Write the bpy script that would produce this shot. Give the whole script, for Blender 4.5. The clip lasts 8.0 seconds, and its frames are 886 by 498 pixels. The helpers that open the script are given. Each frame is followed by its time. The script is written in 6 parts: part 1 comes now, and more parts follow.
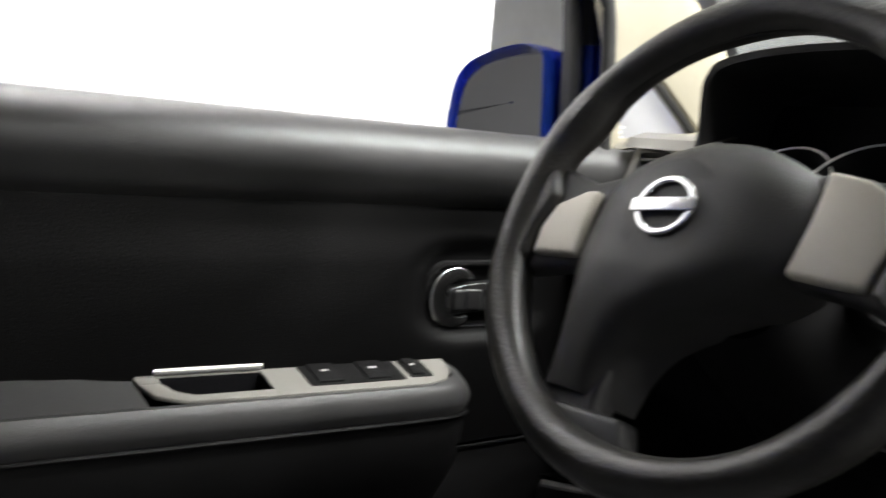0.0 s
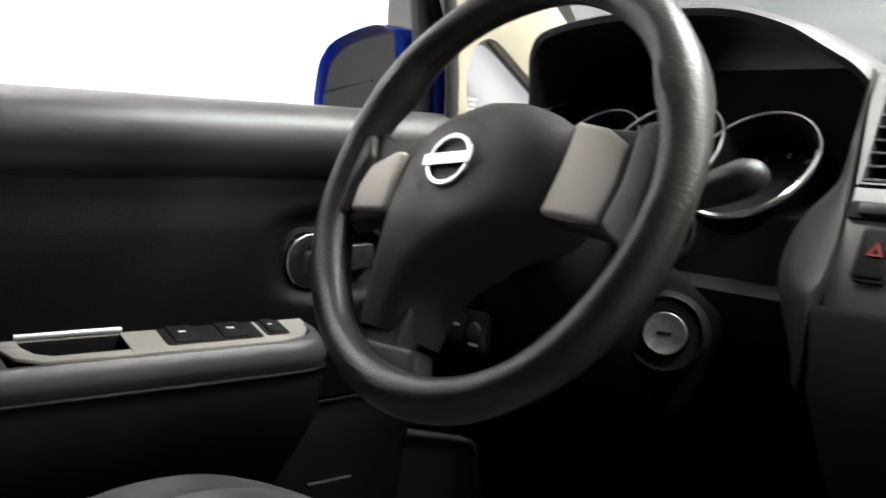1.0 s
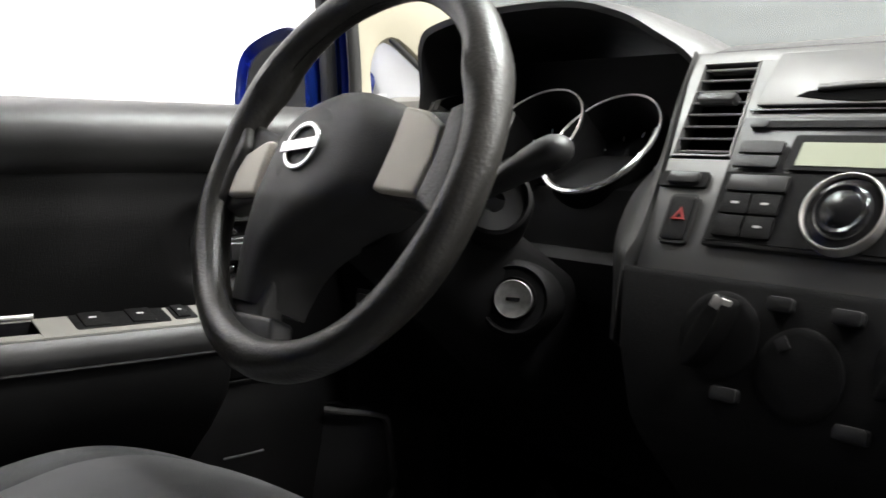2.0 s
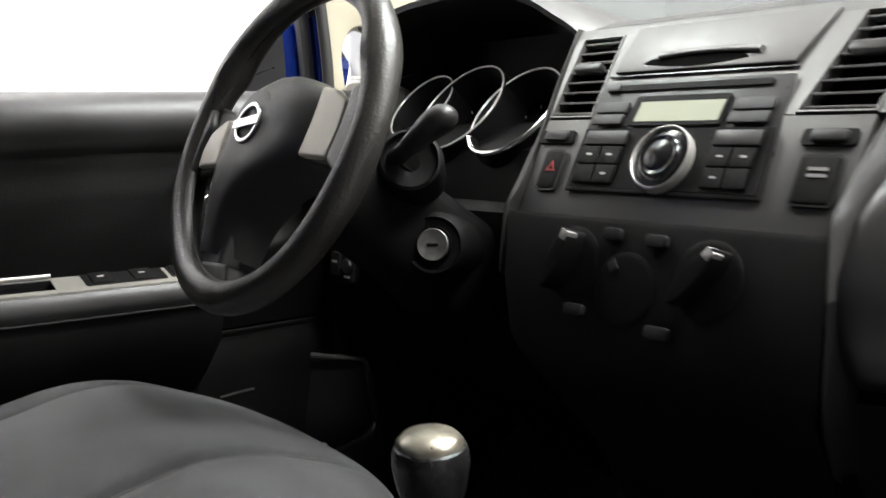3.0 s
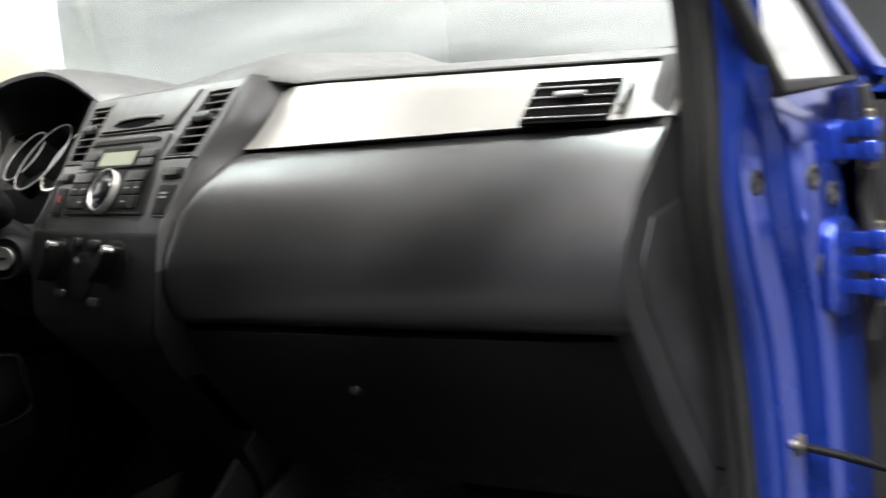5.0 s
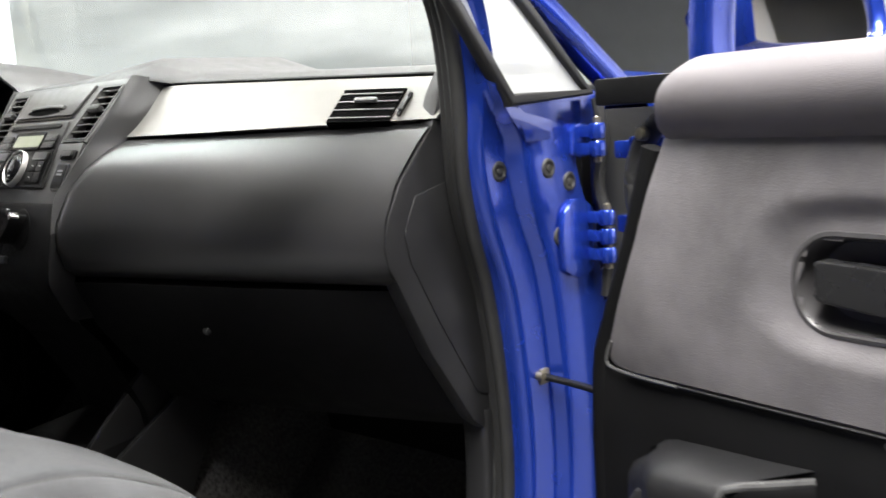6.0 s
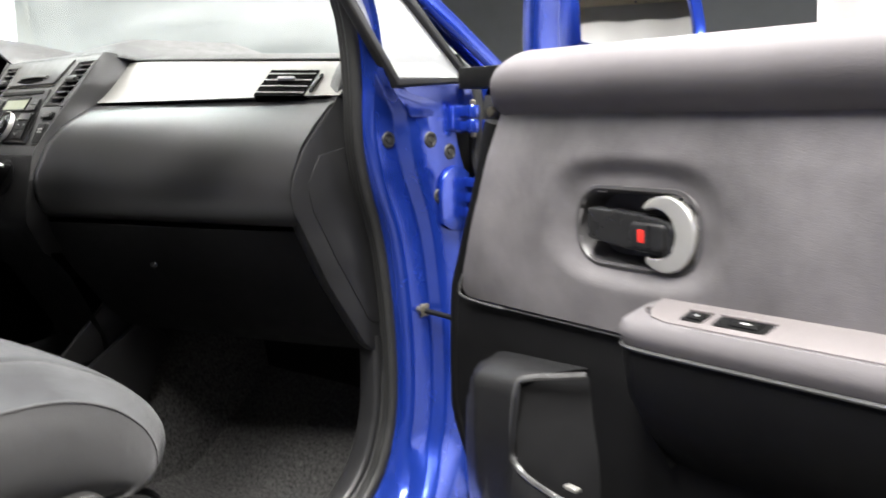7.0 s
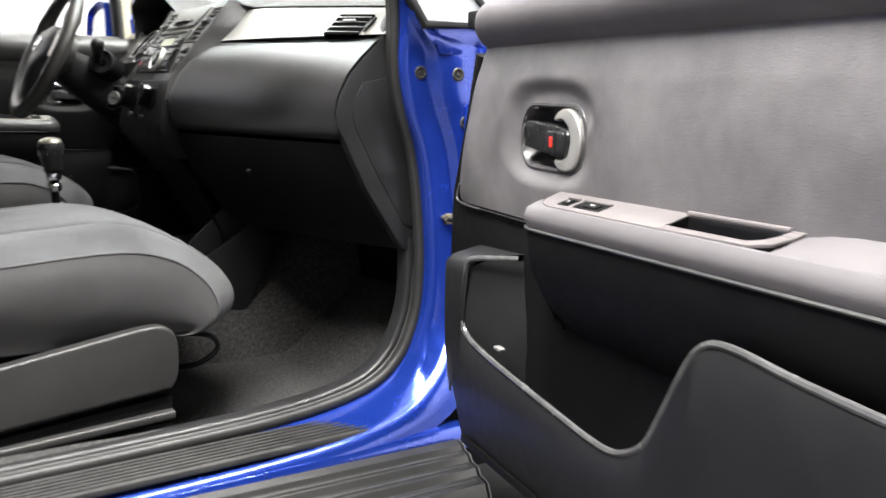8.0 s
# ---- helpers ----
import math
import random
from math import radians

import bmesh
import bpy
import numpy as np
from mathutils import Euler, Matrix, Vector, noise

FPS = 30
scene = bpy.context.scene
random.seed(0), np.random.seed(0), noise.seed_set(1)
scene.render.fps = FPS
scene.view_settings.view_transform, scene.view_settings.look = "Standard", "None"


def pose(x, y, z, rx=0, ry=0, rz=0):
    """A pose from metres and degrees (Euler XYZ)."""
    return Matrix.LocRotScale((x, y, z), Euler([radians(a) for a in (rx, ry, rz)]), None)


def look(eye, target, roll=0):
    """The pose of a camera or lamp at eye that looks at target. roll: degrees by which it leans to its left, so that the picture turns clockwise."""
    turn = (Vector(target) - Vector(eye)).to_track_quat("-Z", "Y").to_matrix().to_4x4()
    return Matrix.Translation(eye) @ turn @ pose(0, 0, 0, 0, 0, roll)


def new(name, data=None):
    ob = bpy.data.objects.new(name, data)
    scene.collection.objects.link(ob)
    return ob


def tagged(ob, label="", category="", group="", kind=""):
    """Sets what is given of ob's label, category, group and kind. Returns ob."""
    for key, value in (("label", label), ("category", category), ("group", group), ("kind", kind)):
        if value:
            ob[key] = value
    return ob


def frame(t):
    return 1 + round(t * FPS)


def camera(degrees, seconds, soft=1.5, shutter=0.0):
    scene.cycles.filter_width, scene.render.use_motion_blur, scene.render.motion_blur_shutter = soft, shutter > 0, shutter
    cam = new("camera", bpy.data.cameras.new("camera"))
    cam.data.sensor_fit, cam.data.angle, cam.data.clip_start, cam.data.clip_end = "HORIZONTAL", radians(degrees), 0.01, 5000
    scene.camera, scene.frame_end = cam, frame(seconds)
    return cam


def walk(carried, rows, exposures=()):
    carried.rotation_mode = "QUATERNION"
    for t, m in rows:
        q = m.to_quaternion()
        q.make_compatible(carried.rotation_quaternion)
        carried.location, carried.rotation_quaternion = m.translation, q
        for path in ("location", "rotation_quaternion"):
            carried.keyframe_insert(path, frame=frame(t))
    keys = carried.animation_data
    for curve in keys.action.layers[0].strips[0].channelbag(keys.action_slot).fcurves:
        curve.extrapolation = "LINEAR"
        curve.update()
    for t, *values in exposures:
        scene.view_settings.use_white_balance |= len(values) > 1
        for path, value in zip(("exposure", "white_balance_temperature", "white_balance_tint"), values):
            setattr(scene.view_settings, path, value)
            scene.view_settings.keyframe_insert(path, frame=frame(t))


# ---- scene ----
cam = camera(48.9, 8.0, shutter=0.5)
PATH = [
    (0, (0.043, -0.697, 0.962), (-1.523, 0.528, 0.747), 5.0),
    (0.3, (0.079, -0.687, 0.968), (-1.436, 0.604, 0.773), 4.1),
    (0.5, (0.104, -0.682, 0.969), (-1.403, 0.616, 0.756), 3.5),
    (1, (0.167, -0.67, 0.952), (-1.329, 0.638, 0.721), 2.8),
    (1.2, (0.193, -0.661, 0.949), (-1.289, 0.662, 0.715), 2.4),
    (1.5, (0.232, -0.648, 0.948), (-1.253, 0.673, 0.723), 1.8),
    (2, (0.297, -0.63, 0.942), (-1.203, 0.674, 0.718), 0.9),
    (2.2, (0.321, -0.62, 0.946), (-1.19, 0.672, 0.724), 0.8),
    (3.3, (0.567, -0.645, 0.931), (-1.016, 0.548, 0.657), -1.9),
    (3.5, (0.604, -0.649, 0.936), (-0.967, 0.56, 0.671), -2.0),
    (4, (0.741, -0.63, 0.941), (-0.805, 0.619, 0.719), -2.6),
    (4.3, (0.846, -0.604, 0.945), (-0.658, 0.697, 0.736), -3.5),
    (4.5, (0.92, -0.596, 0.946), (-0.539, 0.755, 0.733), -4.1),
    (5, (1.116, -0.604, 0.943), (-0.265, 0.821, 0.69), -5.0),
    (5.2, (1.204, -0.597, 0.951), (-0.182, 0.82, 0.683), -6.6),
    (6.3, (1.505, -0.704, 0.937), (0.176, 0.763, 0.653), -2.7),
    (6.5, (1.562, -0.727, 0.93), (0.238, 0.746, 0.652), -2.4),
    (7, (1.729, -0.77, 0.911), (0.379, 0.678, 0.626), -1.4),
    (7.5, (1.938, -0.747, 0.873), (0.463, 0.569, 0.574), -1.3),
    (7.9, (2.123, -0.713, 0.842), (0.502, 0.412, 0.515), 0.5),
    (8, (2.17, -0.704, 0.834), (0.522, 0.385, 0.519), 1.0),
]
walk(cam, [(t, look(eye, target, roll)) for t, eye, target, roll in PATH], [(0, 0.2), (3.5, 0.2), (4.2, 0.35), (5.0, 0.25), (6.5, 0.3), (7.2, 0.46), (8, 0.55)])

# ---- world, lamps, exposure ----
world = bpy.data.worlds.new("garage_world")
world.use_nodes = True
world.node_tree.nodes["Background"].inputs[0].default_value = (0.75, 0.8, 0.9, 1)
world.node_tree.nodes["Background"].inputs[1].default_value = 0.05
scene.world = world
FLOOR, CEIL = -0.10, 3.0


def ceiling_lamp(x, y, watts, sx, sy):
    data = bpy.data.lights.new("ceiling_lamp", "AREA")
    data.shape, data.size, data.size_y, data.energy = "RECTANGLE", sx, sy, watts
    data.color = (1.0, 0.98, 0.95)
    ob = new("ceiling_lamp", data)
    ob.matrix_world = pose(x, y, CEIL - 0.12)
    return ob


# all out of view; the last is added to brighten curtain and front wall
LAMPS = [(-1.5, -0.55, 70), (1.25, 0.40, 95), (0.1, 1.05, 180), (1.42, -0.95, 225), (3.9, 2.6, 240)]
for lx, ly, lw in LAMPS:
    ceiling_lamp(lx, ly, lw, 0.35, 1.5)


# ---- materials ----
def material(name, base, rough=0.5, metal=0.0, grain=0.0, grain_size=900.0, stain=0.25, stain_size=7.0, rough_var=0.12, coat=0.0, sheen=0.0, spec=0.5, second=None):
    """A surface with fine relief (grain, at grain_size per metre), stains at a larger scale and uneven gloss."""
    m = bpy.data.materials.new(name)
    m.use_nodes = True
    nt = m.node_tree
    b = nt.nodes["Principled BSDF"]
    b.inputs["Metallic"].default_value = metal
    b.inputs["Specular IOR Level"].default_value = spec
    b.inputs["Coat Weight"].default_value = coat
    b.inputs["Coat Roughness"].default_value = 0.14
    b.inputs["Sheen Weight"].default_value = sheen
    co = nt.nodes.new("ShaderNodeTexCoord")
    big = nt.nodes.new("ShaderNodeTexNoise")
    big.inputs["Scale"].default_value = stain_size
    big.inputs["Detail"].default_value = 6
    big.inputs["Roughness"].default_value = 0.62
    nt.links.new(co.outputs["Object"], big.inputs["Vector"])
    ramp = nt.nodes.new("ShaderNodeValToRGB")
    ramp.color_ramp.elements[0].position, ramp.color_ramp.elements[1].position = 0.32, 0.72
    lo = [c * (1 - stain) for c in base]
    hi = list(second) if second else [min(1, c * (1 + stain)) for c in base]
    ramp.color_ramp.elements[0].color, ramp.color_ramp.elements[1].color = (*lo, 1), (*hi, 1)
    nt.links.new(big.outputs["Fac"], ramp.inputs["Fac"])
    nt.links.new(ramp.outputs["Color"], b.inputs["Base Color"])
    mr = nt.nodes.new("ShaderNodeMapRange")
    mr.inputs["To Min"].default_value, mr.inputs["To Max"].default_value = max(0.02, rough - rough_var), min(1, rough + rough_var)
    fine = nt.nodes.new("ShaderNodeTexNoise")
    fine.inputs["Scale"].default_value = 45.0
    fine.inputs["Detail"].default_value = 5
    nt.links.new(co.outputs["Object"], fine.inputs["Vector"])
    nt.links.new(fine.outputs["Fac"], mr.inputs["Value"])
    nt.links.new(mr.outputs["Result"], b.inputs["Roughness"])
    if grain:
        vor = nt.nodes.new("ShaderNodeTexNoise")
        vor.inputs["Scale"].default_value = grain_size
        vor.inputs["Detail"].default_value = 2
        nt.links.new(co.outputs["Object"], vor.inputs["Vector"])
        bump = nt.nodes.new("ShaderNodeBump")
        bump.inputs["Strength"].default_value = grain
        bump.inputs["Distance"].default_value = 0.0008
        nt.links.new(vor.outputs["Fac"], bump.inputs["Height"])
        nt.links.new(bump.outputs["Normal"], b.inputs["Normal"])
    return m


BLACK = material("black_grained_plastic", (0.0055, 0.0055, 0.0057), 0.5, grain=0.5, grain_size=1400, spec=0.10)
DASH = material("charcoal_dash_skin", (0.014, 0.0137, 0.014), 0.33, grain=0.2, grain_size=900, stain=0.25, rough_var=0.05, spec=1.0)
PAD = material("grey_dash_top", (0.043, 0.043, 0.043), 0.42, grain=0.5, grain_size=1100, stain=0.12)
CHEEK = material("charcoal_console_skin", (0.020, 0.020, 0.020), 0.40, grain=0.4, grain_size=1100, stain=0.12, spec=0.6)
LOCKM = material("scratched_key_steel", (0.13, 0.13, 0.125), 0.45, metal=0.4, stain=0.4, stain_size=90)
GREYP = material("dark_grey_plastic", (0.012, 0.012, 0.0125), 0.40, grain=0.4, grain_size=1300)
STACK = material("silver_grey_plastic", (0.130, 0.130, 0.128), 0.42, metal=0.70, grain=0.12, grain_size=1600, stain=0.08)
SILVER = material("champagne_silver_trim", (0.19, 0.186, 0.173), 0.40, metal=0.3, grain=0.08, grain_size=1600, stain=0.05)
SPOKE = material("satin_champagne", (0.56, 0.535, 0.465), 0.40, metal=0.15, stain=0.08)
CHROME = material("chrome", (0.86, 0.86, 0.86), 0.2, metal=1.0, stain=0.05, rough_var=0.06)
SATIN = material("satin_metal", (0.62, 0.61, 0.58), 0.38, metal=0.75, stain=0.12)
LEATHER = material("worn_black_leather", (0.022, 0.021, 0.019), 0.37, grain=0.7, grain_size=300, stain=0.4, stain_size=14, rough_var=0.12, spec=0.55, second=(0.038, 0.0365, 0.033))
HUBM = material("black_airbag_skin", (0.032, 0.032, 0.0313), 0.42, grain=0.6, grain_size=1200, stain=0.15)
GLOSS = material("gloss_black", (0.008, 0.008, 0.009), 0.18, stain=0.2)
RUBBER = material("black_rubber", (0.017, 0.017, 0.0165), 0.5, spec=0.4, grain=0.35, grain_size=500, stain=0.3)
BLUE = material("blue_metallic_paint", (0.013, 0.044, 0.33), 0.25, metal=0.62, stain=0.1, coat=1.0, rough_var=0.06)
CREAM = material("cream_pillar_trim", (0.27, 0.25, 0.19), 0.6, grain=0.25, grain_size=1200, stain=0.06)
FABRIC = material("grey_suede_fabric", (0.022, 0.023, 0.026), 0.95, grain=0.9, grain_size=1500, stain=0.4, stain_size=9, sheen=0.12, second=(0.045, 0.047, 0.050))
FABRICD = material("dark_suede_fabric", (0.025, 0.0245, 0.025), 0.95, grain=0.9, grain_size=1500, stain=0.2, stain_size=9, sheen=0.3)
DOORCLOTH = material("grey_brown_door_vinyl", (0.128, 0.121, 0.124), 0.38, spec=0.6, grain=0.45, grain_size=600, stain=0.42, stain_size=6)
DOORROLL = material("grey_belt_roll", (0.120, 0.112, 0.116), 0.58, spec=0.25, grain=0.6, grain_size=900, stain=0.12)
# driver's copies of the same door trim, darkened for its shaded side
SHADECLOTH = material("shaded_door_vinyl", (0.0035, 0.0035, 0.0036), 0.42, grain=0.5, grain_size=700, stain=0.2, stain_size=5, spec=0.07)
SHADEROLL = material("shaded_belt_roll", (0.036, 0.036, 0.036), 0.36, grain=0.5, grain_size=900, stain=0.12)
ARMTOP = material("taupe_armrest_plate", (0.145, 0.131, 0.131), 0.42, grain=0.3, grain_size=1400, stain=0.1, metal=0.1)
CARPET = material("charcoal_carpet", (0.030, 0.0295, 0.029), 1.0, grain=1.0, grain_size=420, stain=0.3, stain_size=160, second=(0.085, 0.083, 0.081), spec=0.1)
WHITEWALL = material("white_curtain", (0.74, 0.74, 0.735), 0.8, stain=0.04, stain_size=3)
SIDEWALL = material("light_grey_painted_wall", (0.58, 0.60, 0.605), 0.7, grain=0.05, grain_size=120, stain=0.1, stain_size=2)
GREYWALL = material("grey_painted_wall", (0.165, 0.178, 0.184), 0.7, grain=0.05, grain_size=120, stain=0.1, stain_size=2)
CONCRETE = material("dark_concrete", (0.10, 0.098, 0.094), 0.7, grain=0.5, grain_size=160, stain=0.3, stain_size=3)
CEILING = material("tan_ceiling_board", (0.66, 0.57, 0.42), 0.85, stain=0.12, stain_size=3)
BEAM = material("brown_steel_beam", (0.10, 0.045, 0.035), 0.6, stain=0.2)
DIMRED = material("dull_red_print", (0.22, 0.018, 0.016), 0.5, stain=0.1)
RED = material("red_plastic", (0.75, 0.03, 0.02), 0.4, stain=0.05)
PRINT = material("pale_grey_print", (0.45, 0.45, 0.44), 0.6, stain=0.1)
LCD = material("grey_green_display", (0.22, 0.24, 0.17), 0.45, stain=0.04)
HANDLE = material("black_handle_plastic", (0.014, 0.014, 0.0145), 0.28, grain=0.1, stain=0.15)
WHITEPAINT = material("pale_grey_painted_wall", (0.20, 0.20, 0.205), 0.7, grain=0.3, grain_size=120, stain=0.06, stain_size=2)
RIMM = material("worn_glint_plastic", (0.07, 0.07, 0.07), 0.24, stain=0.3, stain_size=30)
SHIELD = material("dark_grey_seat_plastic", (0.023, 0.0225, 0.022), 0.42, grain=0.4, grain_size=1300)
TREAD = material("scuffed_black_plastic", (0.030, 0.0295, 0.029), 0.38, grain=0.5, grain_size=800, stain=0.35, stain_size=25)
POCKET = material("black_pocket_plastic", (0.0095, 0.0095, 0.010), 0.46, grain=0.4, grain_size=1300, spec=0.3)
CUPM = material("charcoal_cup_plastic", (0.050, 0.048, 0.049), 0.36, spec=0.5, grain=0.3, grain_size=900, stain=0.2)
ZINC = material("greasy_zinc", (0.16, 0.145, 0.11), 0.4, metal=0.7, stain=0.4, stain_size=60)
RADIOM = material("graphite_radio_plastic", (0.028, 0.028, 0.028), 0.32, metal=0.35, grain=0.12, grain_size=1600, stain=0.08)
SLAT = material("pale_vent_slat", (0.22, 0.22, 0.215), 0.4, stain=0.1)
# driver's armrest plate, lightened for the window light on it
LITPLATE = material("window_lit_silver_plate", (0.21, 0.205, 0.188), 0.4, metal=0.2, stain=0.08)
WORNCAP = material("worn_champagne_cap", (0.34, 0.32, 0.26), 0.32, metal=0.8, stain=0.45, stain_size=60)
# stands for the shade inside vents, the finger recess and the dash gap
DEEPSHADE = material("deep_shade_black", (0.0015, 0.0015, 0.0015), 0.8, spec=0.02)
GREASE = material("old_rubber_plug", (0.022, 0.021, 0.018), 0.6, stain=0.4, stain_size=60)
MIRROR = material("mirror_glass", (0.55, 0.56, 0.57), 0.02, metal=1.0, stain=0.02, rough_var=0.01)


def glass(name, film, front=False, tint=1.0, spread=1.0):
    """Thin pane: mostly clear, a mirror at grazing angles, with an uneven pale film."""
    m = bpy.data.materials.new(name)
    m.use_nodes = True
    nt = m.node_tree
    nt.nodes.clear()
    out = nt.nodes.new("ShaderNodeOutputMaterial")
    clear = nt.nodes.new("ShaderNodeBsdfTransparent")
    clear.inputs[0].default_value = (0.80 * tint, 0.87 * tint, 0.865 * tint, 1)
    veil = nt.nodes.new("ShaderNodeBsdfDiffuse" if front else "ShaderNodeBsdfTranslucent")
    veil.inputs[0].default_value = (0.72, 0.735, 0.73, 1)
    shine = nt.nodes.new("ShaderNodeBsdfGlossy")
    shine.inputs[1].default_value = 0.03
    co = nt.nodes.new("ShaderNodeTexCoord")
    mp = nt.nodes.new("ShaderNodeMapping")
    mp.inputs["Scale"].default_value = (0.5, 1.5, 6.0)
    mp.inputs["Rotation"].default_value = (0, -0.18, 0)
    no = nt.nodes.new("ShaderNodeTexNoise")
    no.inputs["Scale"].default_value, no.inputs["Detail"].default_value = 1.6, 4
    mr = nt.nodes.new("ShaderNodeMapRange")
    mr.inputs["From Min"].default_value, mr.inputs["From Max"].default_value = 0.3, 0.7
    mr.inputs["To Min"].default_value, mr.inputs["To Max"].default_value = film * (1 - 0.65 * spread), min(0.95, film * (1 + 0.7 * spread))
    lw = nt.nodes.new("ShaderNodeLayerWeight")
    lw.inputs[0].default_value = 0.5
    pw = nt.nodes.new("ShaderNodeMath")
    pw.operation = "POWER"
    pw.inputs[1].default_value = 4.0
    fr = nt.nodes.new("ShaderNodeMath")
    fr.operation = "MULTIPLY_ADD"
    fr.inputs[1].default_value, fr.inputs[2].default_value = 0.6, 0.035
    nt.links.new(lw.outputs["Facing"], pw.inputs[0])
    nt.links.new(pw.outputs[0], fr.inputs[0])
    a, b = nt.nodes.new("ShaderNodeMixShader"), nt.nodes.new("ShaderNodeMixShader")
    nt.links.new(co.outputs["Object"], mp.inputs[0])
    nt.links.new(mp.outputs[0], no.inputs["Vector"])
    nt.links.new(no.outputs["Fac"], mr.inputs["Value"])
    nt.links.new(mr.outputs["Result"], a.inputs[0])
    nt.links.new(clear.outputs[0], a.inputs[1])
    nt.links.new(veil.outputs[0], a.inputs[2])
    nt.links.new(fr.outputs[0], b.inputs[0])
    nt.links.new(a.outputs[0], b.inputs[1])
    nt.links.new(shine.outputs[0], b.inputs[2])
    nt.links.new(b.outputs[0], out.inputs[0])
    return m


SCREEN = glass("windscreen_glass", 0.07)
PANE = glass("quarter_glass", 0.62, False, 1.0, 0.25)
HAZED = glass("hazed_glass", 0.42, True, 0.95, 0.2)
TINT = glass("tinted_rear_glass", 0.03, False, 0.5)


# ---- mesh helpers ----
def part(name, bm, mat, parent=None, label="", smooth=38):
    """Links a bmesh, in world coordinates, as one mesh object under a thing or a part."""
    bmesh.ops.recalc_face_normals(bm, faces=bm.faces)
    lim = math.radians(smooth)
    for e in bm.edges:
        e.smooth = len(e.link_faces) == 2 and e.calc_face_angle(0) < lim
    for fc in bm.faces:
        fc.smooth = True
    me = bpy.data.meshes.new(name)
    bm.to_mesh(me)
    bm.free()
    me.materials.append(mat)
    ob = new(name, me)
    if parent:
        ob.parent = parent
        top = parent
        while top.parent:
            top = top.parent
        ob.matrix_parent_inverse = top.matrix_basis.inverted() if parent == top else Matrix.Identity(4)
    if label:
        ob["label"] = label
    return ob


def thing(name, loc, label, category, group="", kind=""):
    ob = new(name)
    ob.empty_display_size = 0.05
    ob.matrix_basis = Matrix.Translation(loc)
    return tagged(ob, label, category, group, kind)


def join(*bms):
    out = bms[0]
    for b in bms[1:]:
        me = bpy.data.meshes.new("tmp")
        b.to_mesh(me)
        b.free()
        out.from_mesh(me)
        bpy.data.meshes.remove(me)
    return out


def grid(rows, close_u=False, close_v=False, caps=False):
    """A skin over rows of points."""
    bm = bmesh.new()
    vs = [[bm.verts.new(p) for p in r] for r in rows]
    nr, nc = len(vs), len(vs[0])
    for i in range(nr if close_u else nr - 1):
        for j in range(nc if close_v else nc - 1):
            a, b = vs[i], vs[(i + 1) % nr]
            bm.faces.new((a[j], a[(j + 1) % nc], b[(j + 1) % nc], b[j]))
    if caps:
        bm.faces.new(vs[0])
        bm.faces.new(vs[-1])
    bmesh.ops.remove_doubles(bm, verts=bm.verts, dist=1e-6)
    return bm


def shell(rows, thick, close_v=False):
    """A skin with thickness, pushed in along its normals."""
    bm = grid(rows, close_v=close_v)
    bmesh.ops.recalc_face_normals(bm, faces=bm.faces)
    bmesh.ops.solidify(bm, geom=list(bm.faces) + list(bm.edges) + list(bm.verts), thickness=thick)
    return bm


def sweep(path, section, up=(0, 0, 1), closed=False, scale=None):
    """A section (side, up) carried along a path; side is to the right of the way."""
    pts = [Vector(p) for p in path]
    up = Vector(up)
    n = len(pts)
    rows = []
    for i, p in enumerate(pts):
        a, b = pts[i - 1] if (i or closed) else p, pts[(i + 1) % n] if (i < n - 1 or closed) else p
        t = (b - a).normalized()
        side = t.cross(up).normalized()
        v = side.cross(t)
        k = scale[i] if scale else 1
        rows.append([p + side * s * k + v * h * k for s, h in section])
    return grid(rows, close_u=closed, close_v=True, caps=not closed)


def disc_section(r, n=12, ry=None):
    return [(r * math.cos(2 * math.pi * k / n), (ry or r) * math.sin(2 * math.pi * k / n)) for k in range(n)]


def round_section(w, h, r=0.003, n=3):
    out = []
    for cx, cy, a0 in ((w / 2 - r, h / 2 - r, 0), (-w / 2 + r, h / 2 - r, 90), (-w / 2 + r, -h / 2 + r, 180), (w / 2 - r, -h / 2 + r, 270)):
        for k in range(n + 1):
            a = math.radians(a0 + 90 * k / n)
            out.append((cx + r * math.cos(a), cy + r * math.sin(a)))
    return out


def tube(path, r, n=10, up=(0, 0, 1), closed=False):
    return sweep(path, disc_section(r, n), up, closed)


def prism(poly, z0, z1, m=None, bev=0.0, seg=2):
    """A flat outline between two heights, its edges rounded, laid by m."""
    bm = bmesh.new()
    lo = [bm.verts.new((x, y, z0)) for x, y in poly]
    hi = [bm.verts.new((x, y, z1)) for x, y in poly]
    n = len(poly)
    for i in range(n):
        bm.faces.new((lo[i], lo[(i + 1) % n], hi[(i + 1) % n], hi[i]))
    bm.faces.new(hi)
    bm.faces.new(lo[::-1])
    bmesh.ops.recalc_face_normals(bm, faces=bm.faces)
    if bev:
        bmesh.ops.bevel(bm, geom=[e for e in bm.edges if e.calc_face_angle(0) > 0.6], offset=bev, segments=seg, affect="EDGES", profile=0.6, clamp_overlap=True)
    if m:
        bm.transform(m)
    return bm


def rbox(x0, x1, y0, y1, z0, z1, bev=0.004, m=None, seg=2):
    return prism([(x0, y0), (x1, y0), (x1, y1), (x0, y1)], z0, z1, m, bev, seg)


